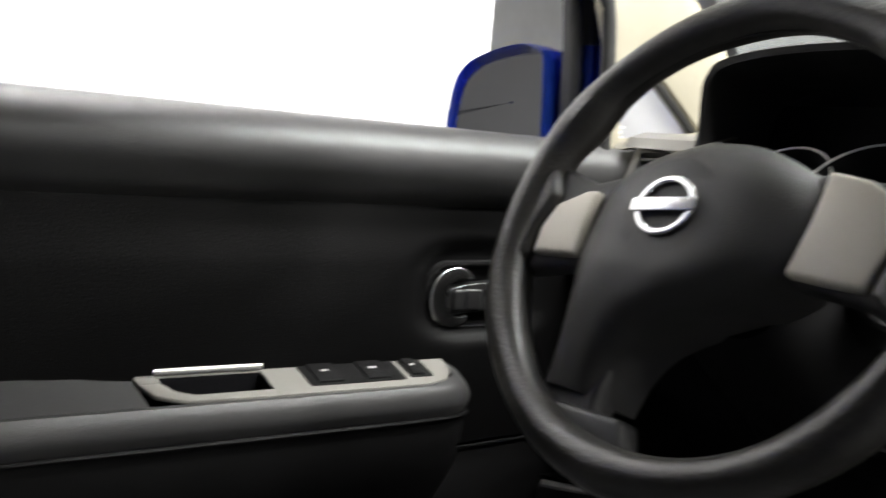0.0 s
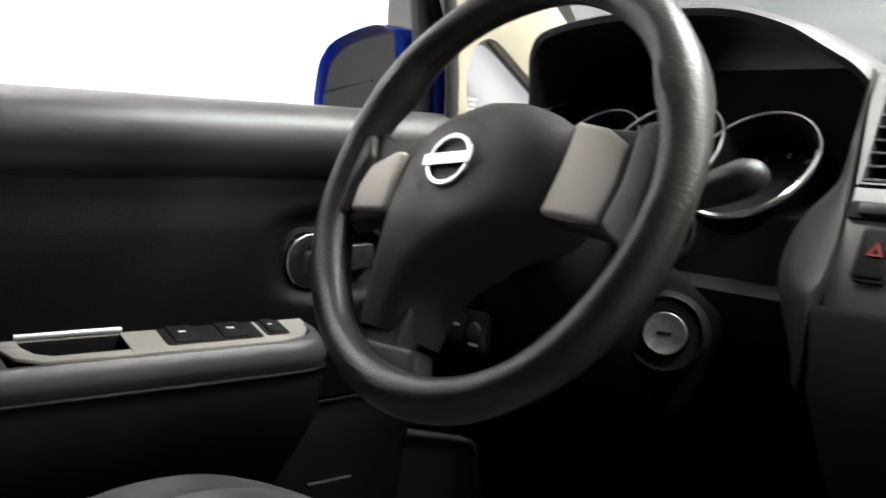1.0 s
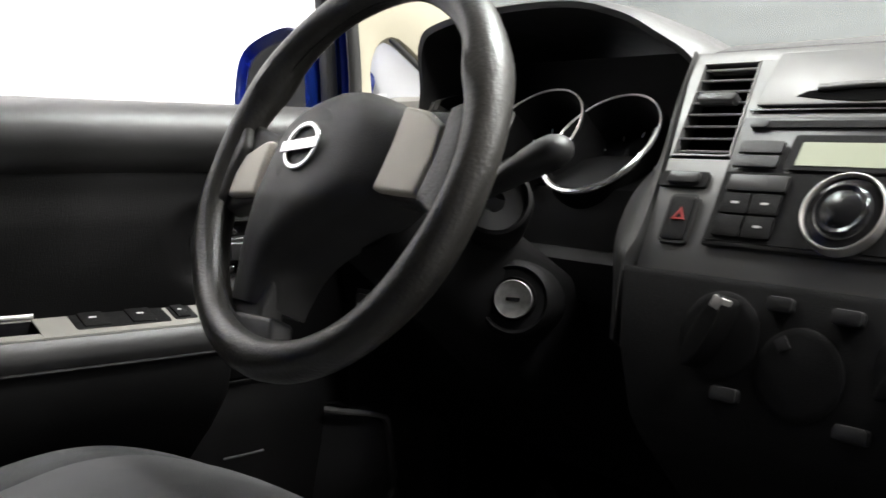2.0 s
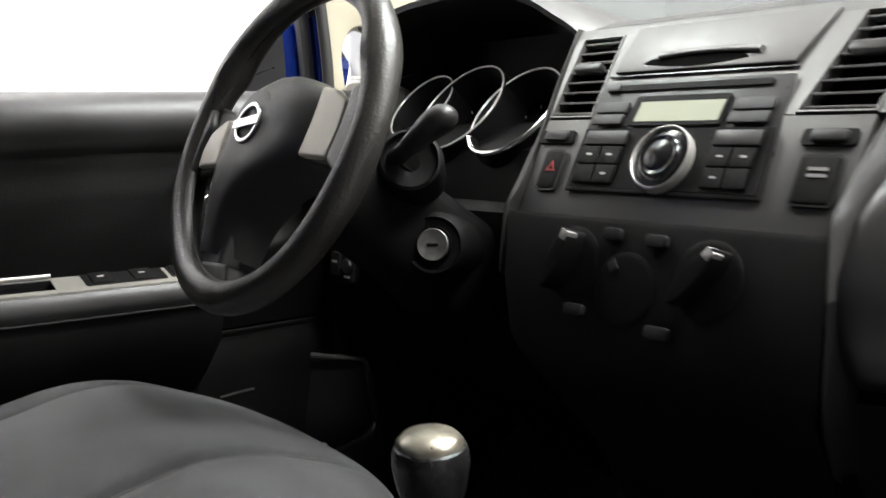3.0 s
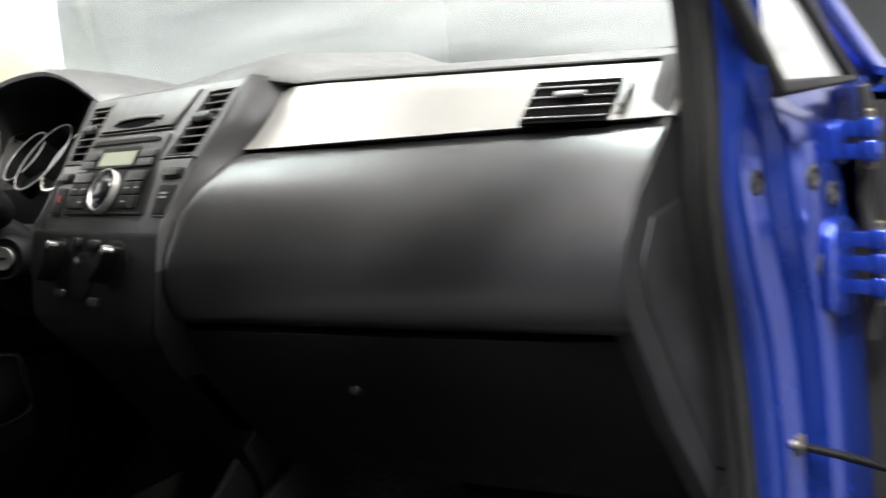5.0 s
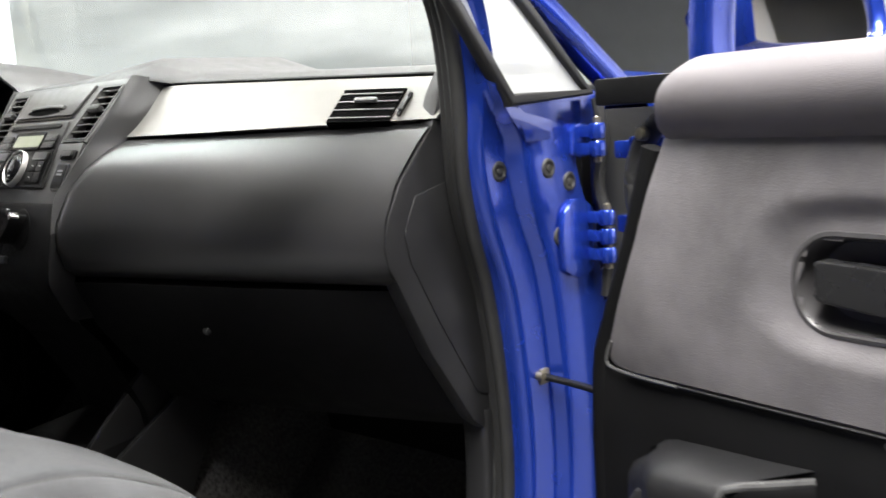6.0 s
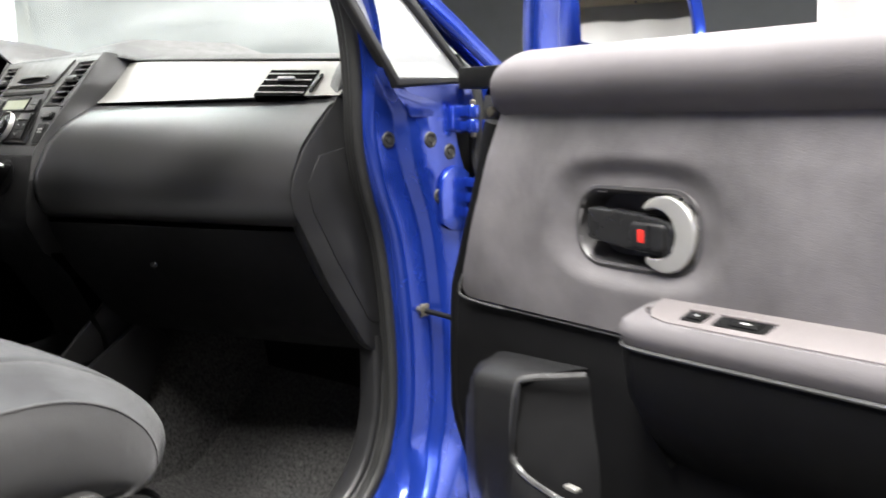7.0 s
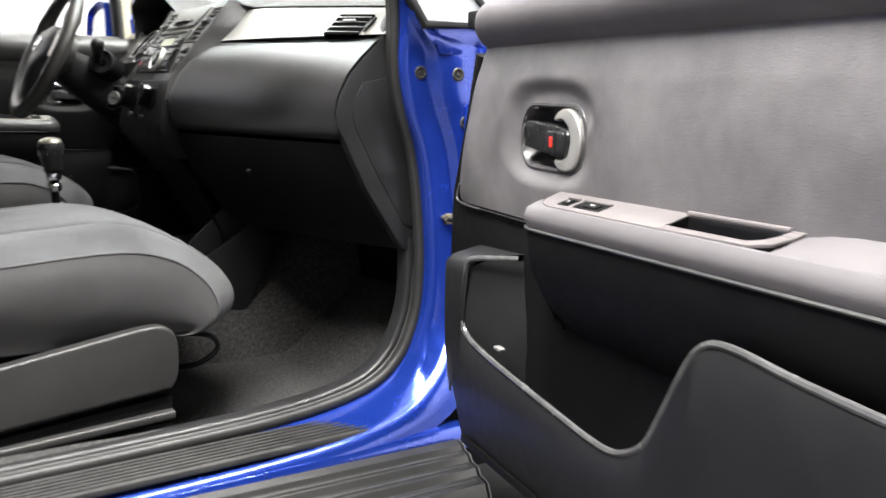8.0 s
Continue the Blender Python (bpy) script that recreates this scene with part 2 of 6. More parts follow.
def rrect(x0, x1, y0, y1, r, n=5):
    out = []
    for cx, cy, a0 in ((x1 - r, y1 - r, 0), (x0 + r, y1 - r, 90), (x0 + r, y0 + r, 180), (x1 - r, y0 + r, 270)):
        for k in range(n + 1):
            a = math.radians(a0 + 90 * k / n)
            out.append((cx + r * math.cos(a), cy + r * math.sin(a)))
    return out


def lathe(profile, m=None, seg=32, caps=True):
    rows = [[Vector((r * math.cos(2 * math.pi * k / seg), r * math.sin(2 * math.pi * k / seg), z)) for k in range(seg)] for r, z in profile]
    bm = grid(rows, close_v=True, caps=caps)
    if m:
        bm.transform(m)
    return bm


def frame_strip(outer, inner, z0, z1, m=None):
    """A flat ring between two outlines of equally many points."""
    n = len(outer)
    rows = [[(*outer[i], z0) for i in range(n)], [(*outer[i], z1) for i in range(n)], [(*inner[i], z1) for i in range(n)], [(*inner[i], z0) for i in range(n)]]
    bm = grid(rows, close_u=True, close_v=True)
    if m:
        bm.transform(m)
    return bm


def basis(o, x, y, z):
    return Matrix(((x[0], y[0], z[0], o[0]), (x[1], y[1], z[1], o[1]), (x[2], y[2], z[2], o[2]), (0, 0, 0, 1)))


def smoothline(pts, k=4):
    """A softened line through points (Catmull-Rom)."""
    P = [Vector(p) for p in pts]
    out = []
    for i in range(len(P) - 1):
        a, b, c, d = P[max(i - 1, 0)], P[i], P[i + 1], P[min(i + 2, len(P) - 1)]
        for j in range(k):
            t = j / k
            out.append(0.5 * ((2 * b) + (c - a) * t + (2 * a - 5 * b + 4 * c - d) * t * t + (3 * b - a - 3 * c + d) * t ** 3))
    out.append(P[-1])
    return out


def lerp(a, b, t):
    return a + (b - a) * t


def hidden_shadow(ob):
    ob.visible_shadow = False
    return ob


# ---- the garage round the car ----
def garage():
    part_ob = part("floor", rbox(-5, 5.5, -5, 6.2, FLOOR - 0.1, FLOOR, 0), CONCRETE)
    tagged(part_ob, "dark concrete garage floor under the car", "floor", kind="structure")
    for nm, b, mat, lab in (
        ("wall_front", (-5, 5.5, 6.0, 6.2), GREYWALL, "grey painted garage wall ahead of the car"),
        ("wall_back", (-5, 5.5, -5.2, -5.0), WHITEPAINT, "pale grey painted garage wall behind the car"),
        ("wall_left", (-5.2, -5, -5, 6.2), SIDEWALL, "light grey painted garage side wall"),
        ("wall_right", (5.5, 5.7, -5, 6.2), WHITEPAINT, "pale grey painted garage side wall"),
    ):
        ob = part(nm, rbox(b[0], b[1], b[2], b[3], FLOOR, CEIL, 0), mat)
        tagged(ob, lab, "wall", kind="structure")
    ob = part("ceiling", rbox(-5, 5.5, -5, 6.2, CEIL, CEIL + 0.1, 0), CEILING)
    tagged(ob, "tan boarded garage ceiling", "ceiling", kind="structure")
    for bx in (-2.6, 0.35, 3.3):
        b = part("ceiling_beam", join(rbox(bx - 0.07, bx + 0.07, -5, 6, CEIL - 0.2, CEIL - 0.18, 0.002), rbox(bx - 0.008, bx + 0.008, -5, 6, CEIL - 0.18, CEIL, 0)), BEAM)
        tagged(b, "brown painted steel beam under the ceiling", "beam", kind="structure")
    rows = []
    for k in range(290):
        y = -1.72 + 2.5 * k / 289
        x = -1.75 + 0.012 * math.sin(k * 0.9) + 0.01 * math.sin(k * 0.37 + 1)
        rows.append([(x, y, FLOOR + 0.01), (x, y, 1.2), (x, y, CEIL - 0.21)])
    c = part("white_curtain", shell(rows, 0.004), WHITEWALL)
    tagged(c, "white hanging curtain sheet beside the car with soft folds", "curtain")
    rows = []
    for k in range(110):
        x = -0.46 + 4.96 * k / 109
        y = 4.6 + 0.014 * math.sin(k * 0.8) + 0.012 * math.sin(k * 0.31 + 2)
        rows.append([(x, y, FLOOR + 0.01), (x, y, 1.2), (x, y, CEIL - 0.21)])
    c = part("white_curtain", shell(rows, 0.004), WHITEWALL)
    tagged(c, "white hanging curtain sheet ahead of the open door", "curtain")
    rows = []
    for k in range(110):
        y = -1.5 + 6.05 * k / 109
        x = 5.3 + 0.014 * math.sin(k * 0.85) + 0.012 * math.sin(k * 0.33 + 1)
        rows.append([(x, y, FLOOR + 0.01), (x, y, 1.2), (x, y, CEIL - 0.21)])
    c = part("white_curtain", shell(rows, 0.004), WHITEWALL)
    tagged(c, "white hanging curtain sheet along the side wall", "curtain")
    for lx, ly, lw in LAMPS:
        t = thing("ceiling_light", (lx, ly, CEIL - 0.1), "white fluorescent ceiling light added out of view", "ceiling light", "ceiling lights")
        part("housing", rbox(lx - 0.19, lx + 0.19, ly - 0.78, ly + 0.78, CEIL - 0.1, CEIL - 0.02, 0.01), WHITEWALL, t)
        part("stem", rbox(lx - 0.02, lx + 0.02, ly - 0.02, ly + 0.02, CEIL - 0.025, CEIL, 0), SATIN, t)


garage()


# ---- car body: aperture, pillars, sill, floor, roof ----
# line of the door seal in the aperture's plane (y, z), from the roof down the pillar, along the sill to the rear
SEAL = [(-0.60, 1.40), (-0.42, 1.38), (-0.20, 1.28), (0.06, 1.165), (0.118, 1.10), (0.144, 1.05), (0.155, 0.985), (0.160, 0.877), (0.178, 0.80), (0.206, 0.72), (0.222, 0.60), (0.224, 0.495), (0.212, 0.42), (0.176, 0.352), (0.105, 0.307), (-0.05, 0.280), (-0.33, 0.266), (-0.75, 0.254)]


# the driver's door is set further back, with a more upright front edge
SEAL_D = [(-0.60, 1.40), (-0.42, 1.38), (-0.25, 1.325), (-0.10, 1.268), (-0.01, 1.218), (0.045, 1.17), (0.074, 1.12), (0.084, 1.05), (0.088, 0.985), (0.090, 0.877)] + [(y - 0.080, z) for y, z in SEAL[8:]]


def seal_line(x, k=4, shift=0.0):
    return [(x, p[1] + shift, p[2]) for p in smoothline([(0, y, z) for y, z in SEAL], k)]


def seal_x(z):
    """The seal lies further out beside the window than along the sill."""
    return 0.689 + 0.015 * min(max((z - 0.72) / 0.2, 0), 1)


def aperture(side, pts, shift=0.0):
    """Blue body metal round the front door's opening; side is 1 for the passenger's, -1 for the driver's."""
    line = smoothline([(0, y, z) for y, z in pts], 4)
    rows = []
    n = len(line)
    for i, p in enumerate(line):
        a, b = line[max(i - 1, 0)], line[min(i + 1, n - 1)]
        t = Vector((0, b.y - a.y, b.z - a.z)).normalized()
        out = Vector((0, -t.z, t.y))
        w = min(max((0.42 - p.z) / 0.13, 0), 1)          # 0 pillar, 1 sill
        up = min(max((p.z - 0.905) / 0.05, 0), 1)          # 1 above the belt line
        g = seal_x(p.z) - 0.689
        A = [(0.682 + g, -0.004), (0.686 + g, -0.001), (0.690 + g, 0.001), (0.708 + g / 2, 0.002), (0.7185, 0.005), (0.7235, 0.0105), (0.7245, 0.017), (0.7255, 0.046), (0.729, 0.052), (0.741, 0.057), (0.746, 0.063), (0.749, 0.11), (0.751, 0.15)]
        U = [(0.700, -0.004), (0.704, 0.000), (0.708, 0.003), (0.712, 0.005), (0.718, 0.007), (0.728, 0.008), (0.735, 0.009), (0.740, 0.010), (0.745, 0.011), (0.750, 0.012), (0.752, 0.0125), (0.750, 0.0130), (0.745, 0.0135)]
        B = [(0.640, -0.004), (0.672, 0.000), (0.690, 0.002), (0.700, 0.010), (0.716, 0.013), (0.740, 0.016), (0.765, 0.018), (0.785, 0.020), (0.795, 0.024), (0.802, 0.030), (0.806, 0.040), (0.808, 0.052), (0.808, 0.066)]
        row = []
        for (ax, ao), (ux, uo), (bx, bo) in zip(A, U, B):
            x, o = lerp(lerp(ax, bx, w), ux, up), lerp(lerp(ao, bo, w), uo, up)
            q = p + out * o
            row.append((side * x, q.y + shift, q.z))
        rows.append(row)
    return grid(rows)


def door_seal(side, shift=0.0):
    line = seal_line(0.69)
    a = sweep([(side * (seal_x(p[2]) + 0.003), p[1] + shift, p[2]) for p in line], disc_section(0.0105, 12, 0.0085), (1, 0, 0))
    b = sweep([(side * (seal_x(p[2]) - 0.010), p[1] + shift, p[2] + 0.001) for p in line], round_section(0.009, 0.012, 0.003), (1, 0, 0))
    c = sweep([(side * (seal_x(p[2]) - 0.018 - 0.004 * (p[2] < 0.5)), p[1] + shift + 0.004 * (p[2] > 0.5), p[2] + 0.001) for p in line], round_section(0.013, 0.017, 0.005), (1, 0, 0))
    return join(a, b, c)


def bolt(p, n, r):
    z = Vector(n).normalized()
    m = Matrix.Translation(p) @ z.to_track_quat("Z", "Y").to_matrix().to_4x4()
    return m


car = thing("car_body", (0, 0, FLOOR), "blue metallic car body with its front passenger door open", "car", kind="structure")
part("aperture_frame", aperture(1, SEAL), BLUE, car, "blue painted metal door opening")
part("aperture_frame", aperture(-1, SEAL_D, 0.006), BLUE, car)
part("door_seal", door_seal(1), RUBBER, car, "black rubber door seal")
part("door_seal", sweep([(-0.690, p[1] - 0.006, p[2]) for p in smoothline([(0, y, z) for y, z in SEAL_D], 4)], disc_section(0.0085, 10, 0.0075), (1, 0, 0)), RUBBER, car)
for p, n in (((0.7245, 0.198, 0.869), (1, -0.1, 0)), ((0.7475, 0.261, 0.867), (1, -0.08, 0)), ((0.749, 0.300, 0.848), (1, -0.05, 0)), ((0.7465, 0.279, 0.784), (1, -0.05, 0))):
    m = bolt(p, n, 1)
    part("plug", lathe([(0.012, -0.006), (0.012, 0.001), (0.0105, 0.0025), (0.008, 0.0028), (0.0075, 0.0015), (0.004, 0.0012), (0.0036, 0.003), (0.0005, 0.0032)], m, 20), GREASE if p[1] > 0.2 else RUBBER, car, "round body plug")
# black sheets put in for the shade deep in the fender gaps
for s in (1, -1):
    part("fender_liner", shell([[(s * x, y, z) for z in (0.25, 0.5, 0.7, 0.93)] for x, y in ((0.742, 0.385), (0.76, 0.395), (0.80, 0.40), (0.842, 0.402))], 0.004), RUBBER, car, "black sheet for the shade in the fender gap")
def hinge(zs, plate, knuckle):
    """A pressed hinge leaf on the pillar: an arched plate with a raised rim and a stack of knuckles."""
    m = basis((0.748, 0, 0), (0, 1, 0), (0, 0, 1), (1, 0, 0))
    h = part("hinge", prism([(p.x, p.y) for p in smoothline([(y, z, 0) for y, z in plate + plate[:1]], 4)[:-1]], 0.0, 0.009, m, 0.003, 2), BLUE, car, "blue painted hinge")
    for z in zs:
        part("knuckle", lathe([(0.0005, -0.010), (0.0085, -0.0095), (0.010, -0.007), (0.010, 0.007), (0.0085, 0.0095), (0.0005, 0.010)], Matrix.Translation((knuckle[0], knuckle[1], z)), 14), BLUE, h)
        part("hinge_arm", rbox(0.750, knuckle[0], knuckle[1] - 0.006, knuckle[1] + 0.006, z - 0.007, z + 0.007, 0.002), BLUE, h)
    part("hinge_pin", lathe([(0.0005, zs[0] - 0.018), (0.0045, zs[0] - 0.016), (0.0045, zs[-1] + 0.016), (0.0005, zs[-1] + 0.018)], Matrix.Translation((knuckle[0], knuckle[1], 0)), 10), ZINC, h, "greasy hinge pin")


hinge([0.885, 0.906], [(0.300, 0.880), (0.318, 0.874), (0.338, 0.878), (0.342, 0.895), (0.338, 0.912), (0.318, 0.916), (0.302, 0.910)], (0.778, 0.322))
hinge([0.755, 0.778, 0.801], [(0.276, 0.742), (0.300, 0.730), (0.332, 0.735), (0.345, 0.77), (0.338, 0.81), (0.312, 0.826), (0.286, 0.818), (0.274, 0.79)], (0.782, 0.330))
part("gap_rubber", sweep(smoothline([(0.764, 0.345, 0.945), (0.768, 0.350, 0.89), (0.762, 0.346, 0.84), (0.770, 0.352, 0.78), (0.764, 0.348, 0.70)], 4), disc_section(0.009, 10, 0.006), (1, 0, 0)), RUBBER, car, "black rubber strip beside the hinges")
# lower trim of the opening and the sill's tread plate
low = [p for p in seal_line(0.665, 4) if p[2] < 0.575]
part("sill_trim", sweep([(0.652, p[1] - 0.004, p[2] + 0.001) for p in low], round_section(0.026, 0.040, 0.008), (1, 0, 0)), GREYP, car, "black plastic sill trim")
part("sill_trim", sweep([(-0.645, p[1] - 0.004, p[2] + 0.004) for p in low], round_section(0.030, 0.055, 0.008), (1, 0, 0)), BLACK, car)
tread = thing("tread_plate", (0.745, -0.2, 0.27), "black ribbed plastic tread plate on the door sill", "tread plate")
SLOPE = Matrix(((1, 0, 0, 0), (0, 1, 0, 0), (0, 0.026, 1, -0.0125), (0, 0, 0, 1)))


def sloped(bm):
    bm.transform(SLOPE)
    return bm


part("plate", sloped(prism([(0.699, -0.95), (0.792, -0.95), (0.792, 0.06), (0.778, 0.105), (0.757, 0.118), (0.699, 0.112)], 0.273, 0.284, None, 0.003)), TREAD, tread)
for k in range(6):
    part("rib", sloped(rbox(0.710 + k * 0.013, 0.716 + k * 0.013, -0.94, 0.085, 0.283, 0.2865, 0.001)), TREAD, tread)
skirt = thing("side_skirt", (0.88, -0.3, FLOOR), "dark ribbed plastic side skirt below the sill", "side skirt")
prof = [(0.800, 0.222), (0.822, 0.236), (0.838, 0.231), (0.842, 0.223), (0.858, 0.219), (0.864, 0.209), (0.884, 0.205), (0.890, 0.193), (0.912, 0.187), (0.922, 0.165), (0.926, 0.06), (0.86, 0.02), (0.80, 0.06)]
part("skirt", grid([[(x, y, z) for x, z in prof] for y in (-1.0, -0.6, -0.2, 0.1, 0.22)], close_v=True, caps=True), RUBBER, skirt)
for rx, rz in ((0.850, 0.2215), (0.874, 0.2075), (0.901, 0.1905)):
    part("rib", rbox(rx - 0.0035, rx + 0.0035, -0.99, 0.21, rz - 0.004, rz + 0.0015, 0.0015), TREAD, skirt, "raised tread rib")
part("end_cap", prism([(x * 1.0, z) for x, z in prof], 0.0, 0.004, basis((0, 0.225, 0), (1, 0, 0), (0, 0, 1), (0, 1, 0)), 0.0015), TREAD, skirt, "moulded end cap")
part("rocker", grid([[(x, y, z + (0.04 if y > 0 and z > 0.15 else 0)) for x, z in ((0.79, 0.215), (0.806, 0.212), (0.812, 0.20), (0.812, 0.08), (0.74, 0.02), (0.72, 0.2))] for y in (-1.0, 0.25)], close_v=True, caps=True), BLUE, car)
part("rocker", grid([[(-x, y, z + (0.04 if y > 0 and z > 0.15 else 0)) for x, z in ((0.79, 0.215), (0.806, 0.212), (0.812, 0.20), (0.812, 0.08), (0.74, 0.02), (0.72, 0.2))] for y in (-1.0, 0.25)], close_v=True, caps=True), BLUE, car)
# fenders ahead of the doors
for s in (1, -1):
    rows = []
    for y in (0.42, 0.5, 0.8, 1.2, 1.5):
        d = max(0, y - 1.0) * 0.12
        rows.append([(s * (0.70 - d), y, 0.985 - 0.05 * (y - 0.4)), (s * (0.79 - d), y, 0.95 - 0.05 * (y - 0.4)), (s * (0.835 - d), y, 0.86), (s * (0.848 - d), y, 0.7), (s * (0.845 - d), y, 0.45), (s * (0.82 - d), y, 0.14)])
    part("fender", shell(rows, 0.008), BLUE, car)
bon = []
for y in (0.62, 0.8, 1.1, 1.45, 1.62):
    bon.append([(x, y, 0.985 - 0.10 * (y - 0.62) - 0.04 * (x / 0.7) ** 2 - (0.25 * max(0, y - 1.45))) for x in (-0.71, -0.5, -0.25, 0, 0.25, 0.5, 0.71)])
part("bonnet", shell(bon, 0.01), BLUE, car)
part("nose", rbox(-0.75, 0.75, 1.5, 1.66, 0.1, 0.86, 0.05), BLUE, car)
# roof, rear shell
roof = []
for k in range(9):
    x = -0.62 + 1.24 * k / 8
    roof.append([(x, y, z - 0.05 * (x / 0.62) ** 4) for y, z in ((-0.13, 1.405), (-0.3, 1.455), (-0.8, 1.50), (-1.5, 1.49), (-2.2, 1.42), (-2.35, 1.38))])
part("roof", shell(roof, 0.02), BLUE, car)
head = [[(x, y, z - 0.03) for x, y, z in r] for r in roof]
part("headliner", shell(head, 0.006), CREAM, car)
for s in (1, -1):
    rail = smoothline([(0.735, 0.44, 0.955), (0.72, 0.30, 1.055), (0.70, 0.16, 1.15), (0.665, 0.0, 1.265), (0.63, -0.16, 1.37), (0.615, -0.4, 1.425), (0.61, -1.0, 1.455), (0.61, -2.2, 1.39)], 4)
    part("a_pillar", sweep([(s * (p.x + (0 if s > 0 else 0.03)), p.y + (0.0 if s > 0 else -0.06), p.z) for p in rail], round_section(0.035, 0.035, 0.012), (s, 0, 0.3)), BLUE, car, "blue windscreen pillar")
    part("b_pillar", rbox(s * 0.71 - 0.035, s * 0.71 + 0.035, -0.93, -0.80, 0.2, 1.42, 0.015), BLUE, car)
    part("rear_side", rbox(s * 0.78 - 0.04, s * 0.78 + 0.04, -2.45, -0.93, 0.1, 0.97, 0.03), BLUE, car)
    part("rear_glass", rbox(s * 0.69 - 0.004, s * 0.69 + 0.004, -2.4, -0.93, 0.96, 1.42, 0.0), TINT, car, "tinted rear side glass")
    part("rear_pillar", sweep([(s * 0.70, -1.9, 0.95), (s * 0.65, -2.15, 1.40)], round_section(0.05, 0.3, 0.02), (s, 0, 0)), BLUE, car)
part("tailgate", rbox(-0.78, 0.78, -2.5, -2.4, 0.2, 0.95, 0.03), BLUE, car)
part("rear_window", rbox(-0.66, 0.66, -2.42, -2.415, 0.94, 1.40, 0.0), TINT, car, "tinted rear window")
# cabin floor and firewall
part("floor_pan", rbox(-0.72, 0.72, -2.4, 0.62, 0.13, 0.17, 0.0), BLACK, car)
part("firewall", rbox(-0.70, 0.70, 0.40, 0.42, 0.15, 0.96, 0.0), BLACK, car)
part("kick_panel", rbox(0.648, 0.664, 0.238, 0.41, 0.20, 0.62, 0.002), BLACK, car)
part("kick_panel", rbox(-0.70, -0.67, 0.06, 0.41, 0.20, 0.94, 0.002), BLACK, car)
# road wheels
for wx, wy in ((0.74, 1.05), (-0.74, 1.05), (0.74, -1.55), (-0.74, -1.55)):
    sg = 1 if wx > 0 else -1
    wm = Matrix.Translation((wx, wy, FLOOR + 0.30)) @ pose(0, 0, 0, 0, 90 * sg, 0)
    wh = part("wheel", lathe([(0.17, -0.08), (0.27, -0.09), (0.295, -0.07), (0.30, 0.0), (0.295, 0.07), (0.27, 0.09), (0.205, 0.085), (0.195, 0.06)], wm, 40), RUBBER, car, "black rubber tyre")
    part("rim", lathe([(0.196, 0.05), (0.19, 0.078), (0.16, 0.05), (0.06, 0.055), (0.05, 0.075), (0.0005, 0.078)], wm, 32), SATIN, wh, "silver wheel rim")
# windscreen
ws = []
for k in range(13):
    x = -0.70 + 1.40 * k / 12
    q = 1 - (x / 0.70) ** 2
    top = 0.655 / 0.70
    ws.append([(x * lerp(1, 0.9, v), lerp(0.44 + 0.22 * q, -0.14 + 0.06 * q, v), lerp(0.965, 1.40, v) + 0.03 * math.sin(math.pi * v)) for v in (0, 0.2, 0.4, 0.6, 0.8, 1)])
w_ob = part("windscreen", shell(ws, 0.004), SCREEN)
hidden_shadow(tagged(w_ob, "grey-tinted windscreen glass with a pale film and faint streaks", "windscreen", kind="structure"))
# quarter windows ahead of the doors
for s in (1, -1):
    q = thing("quarter_window", (s * 0.75, 0.25, 0.94), "small triangular quarter window with a black rubber seal", "quarter window", kind="structure")
    tri = [(0.188, 0.948), (0.34, 0.952), (0.236, 1.068), (0.09, 1.19), (0.04, 1.218), (0.028, 1.212), (0.064, 1.150), (0.124, 1.058)]
    path = [(s * (0.752 - 0.18 * max(0, z - 0.95)), y, z) for y, z in tri]
    gl = part("pane", grid([[(p[0], p[1], p[2]) for p in (path[0], path[1])], [(p[0], p[1], p[2]) for p in (path[7], path[2])], [path[6], path[3]], [path[5], path[4]]]), HAZED if s > 0 else PANE, q, "grey-white hazed pane")
    hidden_shadow(gl)
    if s > 0:
        part("ledge", prism([(0.205, 0.955), (0.325, 0.958), (0.308, 0.978), (0.197, 0.976)], 0, 0.004, basis((0.716, 0, 0), (0, 1, 0), (0, 0, 1), (1, 0, 0)), 0.001), CREAM, q, "cream trim edge behind the pane")
        part("gasket", sweep(path, round_section(0.016, 0.018, 0.005), (1, 0, 0), closed=True), RUBBER, q, "black rubber gasket")
    if s < 0:
        for k in range(3):
            part("etched_mark", rbox(-0.7385, -0.7375, 0.150, 0.166 - 0.004 * (k % 2), 0.985 + 0.006 * k, 0.988 + 0.006 * k, 0), WHITEWALL, q, "small pale etched mark")
    # metal below the pane
    part("corner_panel", prism([(0.222, 0.90), (0.37, 0.90), (0.40, 0.955), (0.200, 0.946)], 0, 0.012, basis((s * 0.743 - 0.006, 0, 0), (0, 1, 0), (0, 0, 1), (1, 0, 0)), 0.002), BLUE, q)


